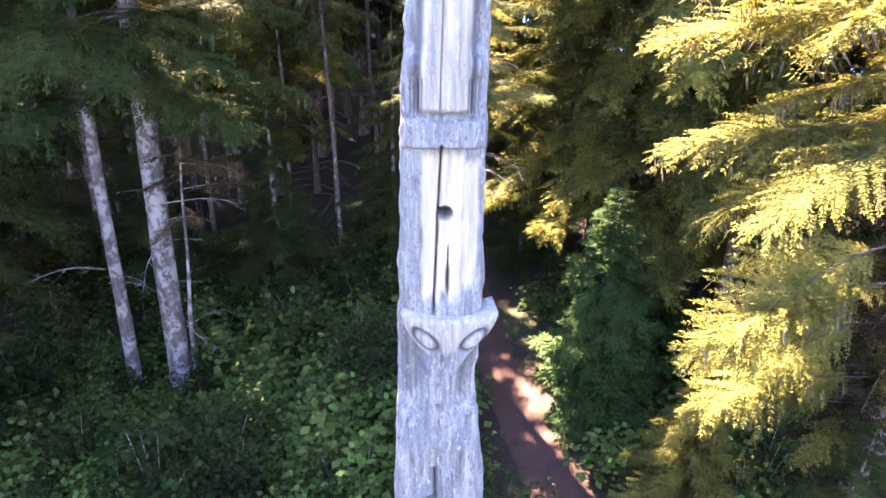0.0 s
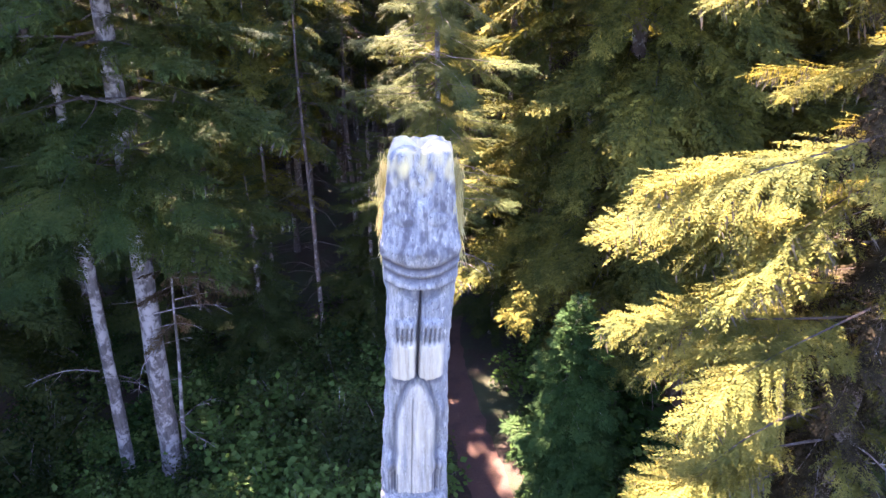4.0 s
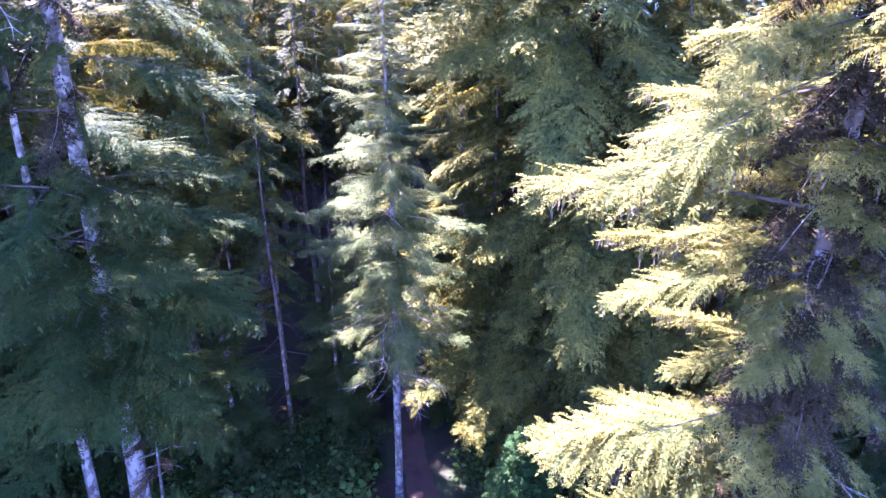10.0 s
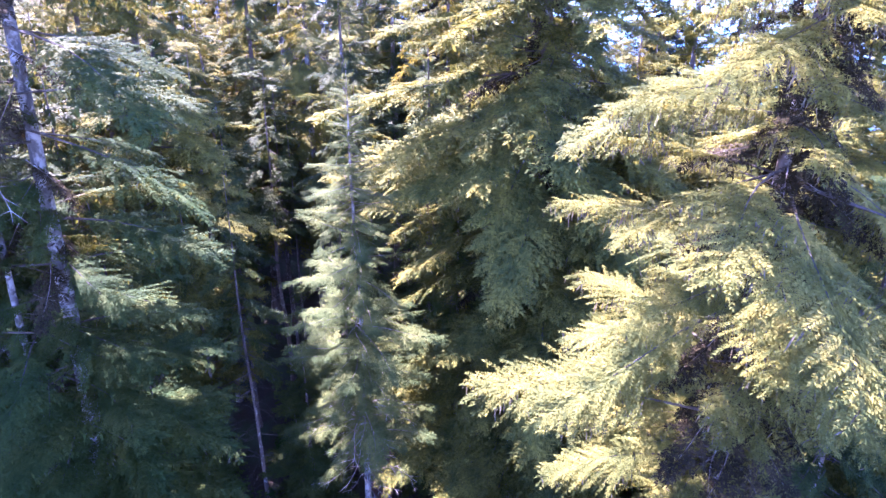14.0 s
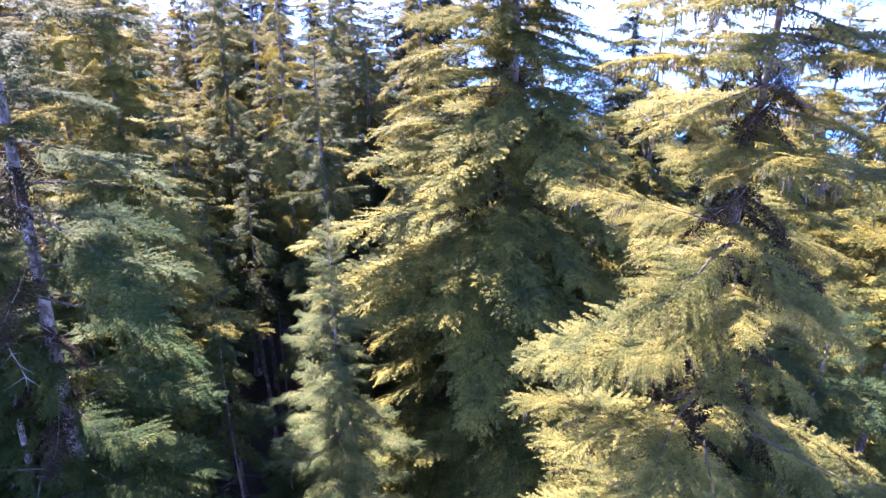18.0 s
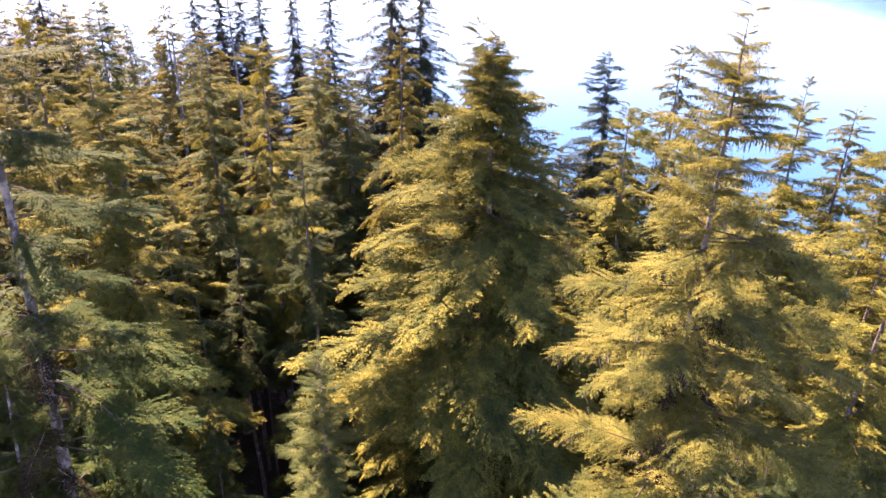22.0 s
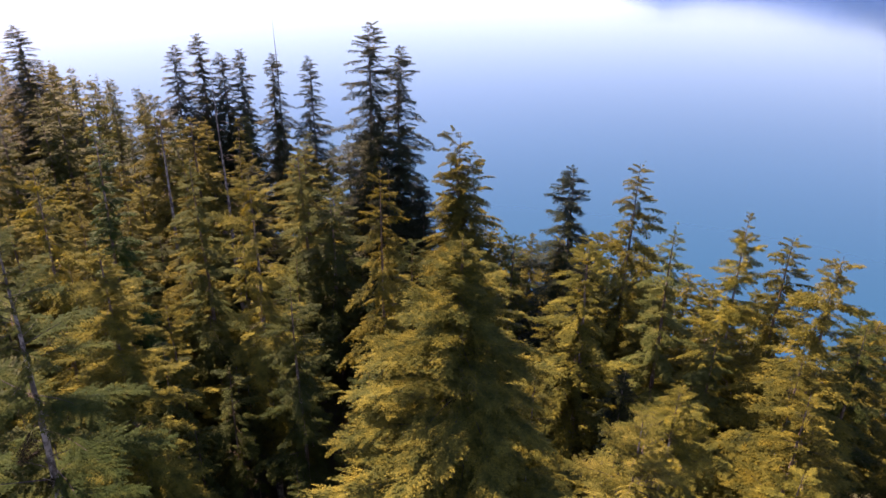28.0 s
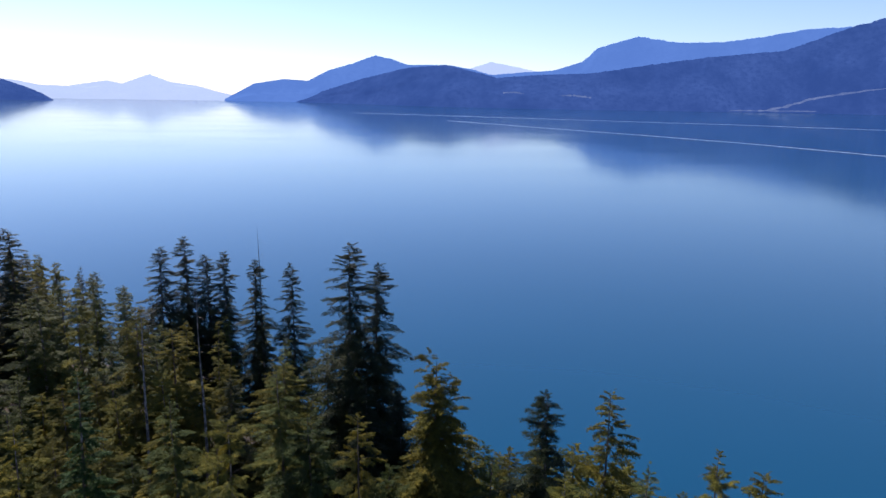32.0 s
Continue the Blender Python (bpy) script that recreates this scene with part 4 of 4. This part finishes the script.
parted("fir_tree", 7.7, 24.7, 33.9, 4.6, 7.2, "broad dense hemlock with drooping olive-green boughs", fir_m, 6.0, BARK, 41, 0.80, 11, 0.42, peak=0.4, top=0.8, ragged=0.42, lee=-18.0, droop=14, core=40, inner=False)
parted("hemlock_tree", -7.8, 30.8, 32.0, 5.0, 5.0, "tall hemlock with layered olive-green boughs", mid_sun, 6.0, BARK, 51, 1.0, 7, 0.36, peak=0.6, top=0.6, ragged=0.35, dead=6, dead_zone=(8, 26))
parted("hemlock_tree", 15.5, 19.5, 28.5, 4.0, 6.0, "golden-green hemlock with ragged boughs", mid_sun, 6.0, BARK, 61, 1.1, 6, 0.33, top=0.55, ragged=0.35, dead=8, dead_zone=(8, 24))
parted("hemlock_tree", -1.5, 41.8, 31.0, 9.0, 4.2, "half-bare hemlock with exposed grey trunk and broken top", mid_sun, 6.0, PALE_BARK, 52, 0.95, 4, 0.30, top=0.3, drop=0.22, ragged=0.4, dead=22, dead_zone=(10, 29))
parted("hemlock_tree", 27.8, 33.0, 30.0, 6.0, 4.6, "thinning golden-orange hemlock with exposed grey trunk", mid_sun, 6.0, PALE_BARK, 53, 1.0, 5, 0.27, top=0.6, drop=0.12, ragged=0.4, dead=14, dead_zone=(14, 29))
cedar_m = (bough_meshes("bough", 2.4, 0.95, 3, 500, [CEDAR, BARK, LICHEN], droop=0.15, width=0.5),
           bough_meshes("bough", 1.2, 0.95, 3, 510, [CEDAR, BARK, LICHEN], droop=0.15, width=0.5))
parted("young_cedar", 4.85, 17.7, 7.9, 0.7, 2.3, "dense dark green young cedar beside the path", cedar_m, 2.4, BARK, 71, 0.32, 6, 0.09, peak=0.85, ragged=0.2)
parted("young_hemlock", 6.9, 8.7, 7.6, 0.6, 2.3, "bushy dark green young hemlock in the shade", shady, 5.0, BARK, 73, 0.6, 5, 0.09, peak=0.85, ragged=0.3)
parted("young_hemlock", 6.3, 13.6, 4.6, 0.4, 2.3, "low bushy golden-green young hemlock under the tall tree", sunny, 5.0, BARK, 72, 0.34, 6, 0.07, peak=0.85, ragged=0.25)
rust = (bough_meshes("bough", 2.4, 1.2, 3, 600, [RUST, TWIG, LICHEN], droop=0.12, width=0.4, fine=0.075, seg=0.09), bough_meshes("bough", 1.2, 1.2, 2, 610, [RUST, TWIG, LICHEN], droop=0.12, width=0.4, fine=0.075, seg=0.09))
parted("dying_sapling", -8.05, 18.4, 10.2, 6.2, 2.2, "thin dying sapling with rust-brown needles", rust, 2.4, PALE_BARK, 81, 0.9, 2, 0.09, lean=(0.95, 0.2), dead=10, dead_zone=(2, 9))

# middle trees: a handful of kinds, each built once and copied
MQ, FQ = 1.7, 3.0
mid_arr = [[bough(5.0, q, 700 + i, droop=0.30, width=0.34, bare=0.22, fine=0.15, seg=0.15, wide=0.66, fringe=0.55, tilt=0.28) for i in range(3)] for q in (MQ, MQ * 1.25)]
firm_arr = [[bough(5.0, q, 720 + i, droop=0.26, width=0.38, bare=0.16, fine=0.15, seg=0.15, wide=0.66, fringe=0.55, tilt=0.28) for i in range(3)] for q in (MQ, MQ * 1.25)]
near_arr = [[bough(5.0, q, 740 + i, droop=0.24, width=0.36, bare=0.16, fine=0.15, seg=0.15, wide=0.66, fringe=0.5, tilt=0.26) for i in range(3)] for q in (1.2, 1.5)]
KINDS = {}
for key, args in dict(
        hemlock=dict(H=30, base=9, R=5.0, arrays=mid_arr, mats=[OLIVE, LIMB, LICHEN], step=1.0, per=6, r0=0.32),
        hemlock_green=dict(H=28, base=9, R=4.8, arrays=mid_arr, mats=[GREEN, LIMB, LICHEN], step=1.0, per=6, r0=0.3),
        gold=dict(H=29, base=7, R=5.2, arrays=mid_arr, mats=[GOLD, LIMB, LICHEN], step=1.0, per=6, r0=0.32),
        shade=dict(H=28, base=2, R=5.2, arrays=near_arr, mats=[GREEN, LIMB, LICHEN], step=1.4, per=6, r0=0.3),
        narrow=dict(H=32, base=9, R=4.0, arrays=firm_arr, mats=[DARK, LIMB, LICHEN], step=0.8, per=8, r0=0.3),
        silver=dict(H=29, base=8, R=3.4, arrays=firm_arr, mats=[SILVER, LIMB, LICHEN], step=0.85, per=5, r0=0.28),
        round_top=dict(H=31, base=6, R=5.0, arrays=mid_arr, mats=[OLIVE, LIMB, LICHEN], step=0.8, per=11, r0=0.34, top=0.45, tops=3),
        bare=dict(H=24, base=13, R=3.0, arrays=mid_arr, mats=[GREEN, LIMB, LICHEN], step=1.2, per=5, r0=0.17, twigs=46),
        cedar=dict(H=30, base=4, R=3.4, arrays=firm_arr, mats=[CEDAR, LIMB, LICHEN], step=0.8, per=5, r0=0.3, ragged=0.12)).items():
    KINDS[key] = args
LABELS = dict(bare="slim forest conifer with a long bare trunk of dead twigs", hemlock="olive-green hemlock with drooping boughs", hemlock_green="deep green hemlock in the shade of the forest", shade="dense deep green fill and shade hemlock, boughs to the ground", gold="sunlit golden-green hemlock with drooping boughs",
              narrow="tall dark narrow spruce standing above the forest", silver="pale silver-green spruce among the hemlocks", round_top="old hemlock with a broad ragged double top", cedar="dense dark green cedar with a smooth pointed crown")
NAMES = dict(bare="conifer_tree", hemlock="hemlock_tree", hemlock_green="hemlock_tree", shade="hemlock_tree", gold="hemlock_tree", narrow="spruce_tree", silver="spruce_tree", round_top="hemlock_tree", cedar="cedar_tree")
MODEL, MODEL_H = {}, {}


def stand(key, x, y, H, spread=1.0, az=None, snag=0.0, label=""):
    """A middle tree of that kind at x, y with its tip at H metres."""
    a = az if az is not None else random.uniform(0, 6.28)
    if key not in MODEL:
        k = KINDS[key]
        MODEL[key] = joined(NAMES[key], x, y, k["H"], k["base"], k["R"], label or LABELS[key], k["arrays"], 5.0, k["mats"], BARK, len(MODEL) * 7 + 900, k["step"], k["per"], k["r0"], "forest trees",
                            top=k.get("top", 0.55), tops=k.get("tops", 1), ragged=k.get("ragged", 0.46), twigs=k.get("twigs", 14))
        ob = MODEL[key]
    else:
        ob = copy_thing(MODEL[key], Matrix.Identity(4))
    s = H / KINDS[key]["H"]
    ob.matrix_basis = Matrix.Translation((x, y, ground_z(x, y))) @ Matrix.Rotation(a, 4, "Z") @ Matrix.Diagonal((s * spread, s * spread, s, 1))
    if label:
        tagged(ob, label)
    return ob


PLACED = [(7.7, 9.7), (-8.5, 18.5), (-10.15, 18.6), (0.6, 21.8), (7.7, 24.7), (7.0, 28.0), (-7.8, 30.8), (15.5, 19.5), (4.85, 17.7), (-1.5, 41.8), (27.8, 33.0)]
# mostly unseen trees at x < -12, y < 34, added to cast shade
NAMED = [("round_top", 14.5, 51.0, 30.8, 0.95), ("narrow", 21.2, 44.6, 29.6, 1.25), ("hemlock", 25.2, 41.8, 30.6, 0.85), ("gold", 17.8, 33.8, 28.8, 1.0), ("silver", 23.2, 33.4, 29.5, 1.0),
         ("hemlock", 31.0, 32.5, 28.5, 1.0), ("hemlock", 28.5, 26.5, 30.3, 0.95), ("hemlock", 6.3, 38.5, 32.3, 0.7), ("silver", 1.9, 53.6, 29.9, 1.0),
         ("silver", -5.3, 46.5, 31.0, 1.0), ("cedar", -10.4, 45.0, 34.0, 0.85), ("narrow", 9.4, 64.5, 37.4, 1.2), ("narrow", 12.2, 65.5, 35.2, 1.05),
         ("narrow", -9.0, 100.5, 31.5, 1.2), ("narrow", -3.6, 96.6, 30.2, 1.05), ("narrow", 0.5, 86.5, 31.2, 1.0), ("narrow", 4.5, 82.0, 31.6, 0.95), ("narrow", -33.0, 108.0, 32.0, 1.5),
         ("hemlock", -11.3, 72.5, 30.0, 0.9), ("gold", -12.0, 38.0, 33.5, 0.72), ("shade", -16.5, 25.0, 24.0, 1.1), ("shade", -17.2, 20.2, 27.0, 1.0), ("shade", -6.2, 24.0, 9.5, 1.5), ("shade", -11.0, 25.2, 11.0, 1.5), ("hemlock_green", 4.2, 50.5, 27.0, 1.2),
         ("shade", -19.0, 2.0, 23.0, 1.2), ("shade", -18.5, 7.2, 22.5, 1.2), ("shade", -19.5, 12.0, 22.5, 1.2), ("shade", -20.0, -3.0, 22.0, 1.2), ("shade", -24.0, 5.0, 24.0, 1.2), ("shade", -20.5, 16.3, 29.5, 1.0), ("shade", -13.2, 6.3, 10.5, 1.5), ("shade", -13.0, 11.6, 10.5, 1.5), ("shade", -15.6, 9.3, 13.5, 1.4), ("shade", -15.8, 14.4, 13.5, 1.4), ("shade", -24.5, 14.5, 25.0, 1.2), ("gold", 18.6, 15.6, 27.5, 1.0), ("hemlock", 22.2, 19.6, 27.5, 1.0), ("shade", 14.4, 14.2, 23.0, 1.1), ("hemlock", 24.6, 23.2, 27.0, 1.0), ("narrow", -6.2, 98.5, 29.5, 1.3), ("narrow", -12.2, 101.5, 30.0, 1.2), ("shade", -1.9, 25.8, 10.5, 1.3), ("shade", 3.4, 27.5, 8.0, 1.5), ("shade", -1.0, 29.5, 9.0, 1.5), ("hemlock_green", -15.5, 29.5, 35.0, 1.15), ("hemlock_green", -19.5, 26.0, 35.0, 1.2), ("hemlock_green", -13.6, 25.6, 30.0, 1.0), ("hemlock_green", -22.5, 33.0, 37.0, 1.2), ("hemlock_green", -24.5, 22.0, 33.0, 1.2),
         ("shade", 4.4, 32.2, 23.0, 0.9), ("shade", 0.5, 34.6, 27.5, 0.85), ("shade", -16.0, 56.0, 19.0, 1.2), ("shade", -10.5, 60.5, 20.0, 1.2), ("shade", -4.5, 61.0, 19.0, 1.2), ("shade", 1.0, 62.5, 19.0, 1.2), ("shade", 6.2, 57.5, 18.0, 1.2), ("shade", 10.0, 54.0, 18.0, 1.2), ("shade", 15.5, 44.0, 17.0, 1.2), ("shade", -22.0, 54.0, 19.0, 1.2)]
for key, x, y, H, sp in NAMED:
    stand(key, x, y, H, sp)
    PLACED.append((x, y))


# standing dead trunks above the canopy
def snag(x, y, H, r0, seed, lean):
    e = root("dead_tree", x, y, ground_z(x, y), "bare grey standing dead conifer with broken stubs", "tree")
    tv, tf = trunk_geo(H, r0, seed, 10, lean, rings=24, wob=0.15)
    child("trunk", mesh_of("trunk", tv, tf, [PALE_BARK], None, True), e)
    r = np.random.default_rng(seed)
    for _ in range(16):
        ob = child("dead_limb", DEAD[r.integers(len(DEAD))], e, "bare grey-brown dead limb")
        z = r.uniform(0.55, 0.96) * H
        ob.matrix_basis = Matrix.Translation((lean[0] * z / H, lean[1] * z / H, 0)) @ turn(z, r.uniform(0, 6.28), r.uniform(0.5, 1.4), r.uniform(-20, 15), 2.0)


snag(-3.4, 57.0, 36.0, 0.24, 91, (-0.6, 0.3))
snag(-10.0, 64.0, 31.6, 0.28, 92, (0.3, 0.2))
snag(0.9, 86.3, 35.2, 0.22, 93, (0.1, 0.1))
PLACED += [(-3.4, 57.0), (-10.0, 64.0)]


# the rest of the forest
def free(x, y, gap):
    if y > np.interp(x, SHORE_X, SHORE_Y) - 6:
        return False
    if -17 < x < 13 and -13 < y < 15.5:
        return False
    if 2 < y < 48 and abs(x - trail_x(y)) < 2.4:
        return False
    # a gap in the wood lets the sun in on the young spruce
    if 18 < y < 36 and abs(x - 0.4 + (y - 21.8) * 0.46) < 3.4:
        return False
    return all((x - a) ** 2 + (y - b) ** 2 > gap * gap for a, b in PLACED)


SKYLINE_B = [-60, -18.5, -10.5, -8.5, 0.1, 9.4, 11.3, 19.4, 29.1, 36.6, 49.6, 70]
SKYLINE_S = [0.14, 0.148, 0.195, 0.24, 0.25, 0.275, 0.345, 0.43, 0.41, 0.465, 0.46, 0.48]


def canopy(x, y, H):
    """Keeps filler trees below a skyline of slopes by bearing, taken from the camera's hover point."""
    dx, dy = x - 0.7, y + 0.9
    return min(H, 45.8 - math.hypot(dx, dy) * float(np.interp(math.degrees(math.atan2(dx, dy)), SKYLINE_B, SKYLINE_S)) - 0.5)


rng = random.Random(5)
tries = 0
count = 0
while count < 105 and tries < 6000:
    tries += 1
    x, y = rng.uniform(-34, 42), rng.uniform(22, 74)
    if abs(x) > 12 + y * 0.62 or not free(x, y, 3.5):
        continue
    near = y < 45
    key = rng.choice(["hemlock", "hemlock", "hemlock_green", "gold", "silver", "narrow"] if x > -6 else ["hemlock", "gold", "hemlock", "hemlock_green"])
    if y < 40 and -16 < x < 9 and rng.random() < 0.75:
        key = "bare"
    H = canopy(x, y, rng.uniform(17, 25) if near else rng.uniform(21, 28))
    if H < 9:
        continue
    stand(key, x, y, H, rng.uniform(0.85, 1.15) * (1.35 if H < 16 else 1.0), rng.uniform(0, 6.28))
    PLACED.append((x, y))
    count += 1

count, tries = 0, 0
while count < 46 and tries < 3000:
    # slim trunks inside the wood
    tries += 1
    x, y = rng.uniform(-22, 10), rng.uniform(25, 52)
    if abs(x - trail_x(y)) < 1.6 or not all((x - a) ** 2 + (y - b) ** 2 > 2.6 for a, b in PLACED):
        continue
    if 18 < y < 33 and abs(x - 0.4 + (y - 21.8) * 0.46) < 1.5:
        continue
    stand("bare", x, y, rng.uniform(16, 21), rng.uniform(0.7, 1.0), rng.uniform(0, 6.28))
    PLACED.append((x, y))
    count += 1

far_arr = [[bough(5.0, q, 800 + i, droop=0.3, width=0.34, bare=0.05, limb=False, fine=0.15, seg=0.15, wide=0.7, fringe=0.7) for i in range(3)] for q in (FQ, FQ * 1.6)]
FAR = []
for i, (mats, R, H) in enumerate((([OLIVE, BARK], 3.6, 26), ([DARK, BARK], 2.8, 27), ([GREEN, BARK], 3.6, 25), ([OLIVE, BARK], 3.0, 28), ([GOLD, BARK], 3.6, 26))):
    FAR.append((H, (mats, R)))
FAR_MODEL = {}


def far_tree(k, x, y, H, spread, a):
    base_h, (mats, R) = FAR[k]
    if k not in FAR_MODEL:
        FAR_MODEL[k] = joined("conifer_tree", x, y, base_h, 6, R, "distant conifer in the dense forest", far_arr, 5.0, mats, BARK, 950 + k, 1.3, 6, 0.26, "distant trees", rings=5, sides=5, ragged=0.3, top=0.55, inner=False)
        ob = FAR_MODEL[k]
    else:
        ob = copy_thing(FAR_MODEL[k], Matrix.Identity(4))
    s = H / base_h
    ob.matrix_basis = Matrix.Translation((x, y, ground_z(x, y))) @ Matrix.Rotation(a, 4, "Z") @ Matrix.Diagonal((s * spread, s * spread, s, 1))


count, tries = 0, 0
while count < 190 and tries < 9000:
    tries += 1
    x, y = rng.uniform(-130, 30), rng.uniform(60, 200)
    if abs(x) > 14 + y * 0.66 or not free(x, y, 4.3):
        continue
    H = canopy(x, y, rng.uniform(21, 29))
    if H < 9:
        continue
    far_tree(rng.randrange(5), x, y, H, rng.uniform(0.95, 1.25) * (1.3 if H < 16 else 1.0), rng.uniform(0, 6.28))
    PLACED.append((x, y))
    count += 1
count, tries = 0, 0
while count < 24 and tries < 3000:
    tries += 1
    x, y = rng.uniform(12, 58), rng.uniform(8, 44)
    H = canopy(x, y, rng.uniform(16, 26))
    if H < 9 or not free(x, y, 4.0):
        continue
    stand(rng.choice(["hemlock", "gold", "hemlock_green"]), x, y, H, rng.uniform(0.95, 1.2) * (1.35 if H < 16 else 1.0), rng.uniform(0, 6.28))
    PLACED.append((x, y))
    count += 1
count, tries = 0, 0
while count < 45 and tries < 4000:
    tries += 1
    x, y = rng.uniform(-60, 60), rng.uniform(-40, 60)
    if (abs(x) < 12 + max(y, 0) * 0.62 and y > 10) or not free(x, y, 5.5):
        continue
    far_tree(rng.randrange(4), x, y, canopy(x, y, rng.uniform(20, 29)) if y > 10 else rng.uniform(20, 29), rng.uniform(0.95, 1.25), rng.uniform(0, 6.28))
    PLACED.append((x, y))
    count += 1


for key, x, y, H, sp in (("hemlock_green", -27.5, 46.0, 24.0, 1.2), ("hemlock_green", -31.5, 53.0, 25.0, 1.2), ("hemlock_green", -24.0, 40.5, 22.0, 1.2)):
    stand(key, x, y, H, sp)


# ---- undergrowth ----
def shrub_mesh(seed, R, H, n, leaf, mat):
    r = np.random.default_rng(seed)
    g, wood = Geo(), Geo()
    ends = []
    for i in range(14):
        a, k = r.uniform(0, 6.28), r.uniform(0.2, 1.0)
        tip = np.array([math.cos(a) * R * k, math.sin(a) * R * k, H * (1.05 - 0.55 * k) * r.uniform(0.7, 1.1)])
        s = np.linspace(0, 1, 5)[:, None]
        pts = tip * s * np.array([1, 1, 0]) + np.array([0, 0, 1]) * tip[2] * s ** 0.7
        wood.add(*tube(pts, np.linspace(0.02, 0.005, 5), 4), 0)
        ends.append(pts)
    ends = np.concatenate([e[2:] for e in ends])
    c = ends[r.integers(0, len(ends), n)] + r.normal(0, 0.16, (n, 3)) * np.array([R, R, H * 0.7])
    c[:, 2] = np.maximum(c[:, 2], 0.05)
    ax = np.stack([r.normal(0, 1, n), r.normal(0, 1, n), r.normal(-0.25, 0.3, n)], -1)
    L = leaf * r.uniform(0.6, 1.3, n)
    g.add(*leaflets(c, ax, np.array([0, 0, 1.0]) + r.normal(0, 0.35, (n, 3)), L, L * 0.36, r), 0)
    return g.mesh("foliage", [mat]), wood.mesh("stem", [TWIG])


SHRUBS = [shrub_mesh(1000 + i, 1.0 + 0.15 * (i % 3), 1.3 + 0.3 * (i % 4), (1500, 900, 620)[i % 3], (0.11, 0.15, 0.20)[i % 3], (SHRUB, SHRUB_LIGHT, SHRUB, GREEN)[i % 4]) for i in range(8)]
SHRUBS += [shrub_mesh(1020 + i, 1.1, 1.7 + 0.3 * i, 520, 0.24, SHRUB_LIGHT) for i in range(3)]
count, tries = 0, 0
while count < 300 and tries < 9000:
    tries += 1
    x, y = (rng.uniform(-22, 20), rng.uniform(6, 34)) if count < 90 else (rng.uniform(-15, 9), rng.uniform(9, 26))
    s = rng.uniform(0.8, 1.6)
    if -10.8 < x < -6.4 and 14.6 < y < 19.0:
        # only low plants before the pale trunks
        s *= 0.6
    if 2 < y < 48 and abs(x - trail_x(y)) < 0.9 + 1.05 * s:
        continue
    if math.hypot(x - 0.1, y - 4.8) < 2 or (count < 90 and rng.random() < (y - 17) / 24) or (y < 11 and rng.random() < 0.5):
        continue
    ob = root("shrub", 0, 0, 0, "leafy green undergrowth shrub", "shrub", "undergrowth shrubs")
    for nm, part_mesh in zip(("foliage", "stem"), SHRUBS[rng.randrange(8)]):
        child(nm, part_mesh, ob)
    ob.matrix_basis = Matrix.Translation((x, y, ground_z(x, y) - 0.05)) @ Matrix.Rotation(rng.uniform(0, 6.28), 4, "Z") @ Matrix.Scale(s, 4)
    count += 1

# broad-leaved bushes in the open between the pole and the pale trunks
for i in range(72):
    x, y = (rng.uniform(-6.0, 0.6), rng.uniform(13.6, 21.0)) if i < 34 else (rng.uniform(-11.0, -5.5), rng.uniform(13.0, 18.2))
    s = rng.uniform(0.8, 1.3) * (1.0 if i < 34 else 0.55)
    if x > trail_x(y) - 0.9 - 1.05 * s:
        continue
    ob = root("shrub", 0, 0, 0, "bright green broad-leaved bush beside the path", "shrub", "broad-leaved bushes")
    for nm, part_mesh in zip(("foliage", "stem"), SHRUBS[8 + i % 3]):
        child(nm, part_mesh, ob)
    ob.matrix_basis = Matrix.Translation((x, y, ground_z(x, y) - 0.05)) @ Matrix.Rotation(rng.uniform(0, 6.28), 4, "Z") @ Matrix.Scale(s, 4)


# ---- boat wakes on the water ----
def wake(pts, width, name="boat_wake"):
    m, n, l, b, out = material("wake_foam")
    t = texture(n, l, 0.05, 5)
    l.new(mixed(n, l, (0.16, 0.25, 0.38), (0.34, 0.44, 0.56), t.outputs["Fac"]), b.inputs["Base Color"])
    b.inputs["Roughness"].default_value = 0.4
    V, F = [], []
    k = 60
    P = np.array(pts, float)
    s = np.linspace(0, 1, k)
    xs, ys = np.interp(s, np.linspace(0, 1, len(P)), P[:, 0]), np.interp(s, np.linspace(0, 1, len(P)), P[:, 1])
    for i in range(k):
        w = width * (0.5 + 0.5 * s[i]) * (1 + 0.4 * noise.noise(Vector((i * 0.5, 0, 0))))
        for u, h in ((-1, 0.01), (0, 0.22), (1, 0.01)):
            V.append((xs[i], ys[i] + u * w, WATER + h))
    for i in range(k - 1):
        for j in range(2):
            F.append((i * 3 + j, i * 3 + j + 1, i * 3 + j + 4, i * 3 + j + 3))
    tagged(new(name, mesh_of(name, V, F, [m], None, True)), "pale boat wake line drawn across calm water", "wake", kind="structure")


wake([(300, 2150), (527, 1964), (791, 1721), (1096, 1464), (1299, 1220), (1500, 900)], 5.0)
wake([(430, 1560), (493, 1335), (548, 1141), (590, 989), (635, 787), (651, 605), (660, 450)], 3.2)
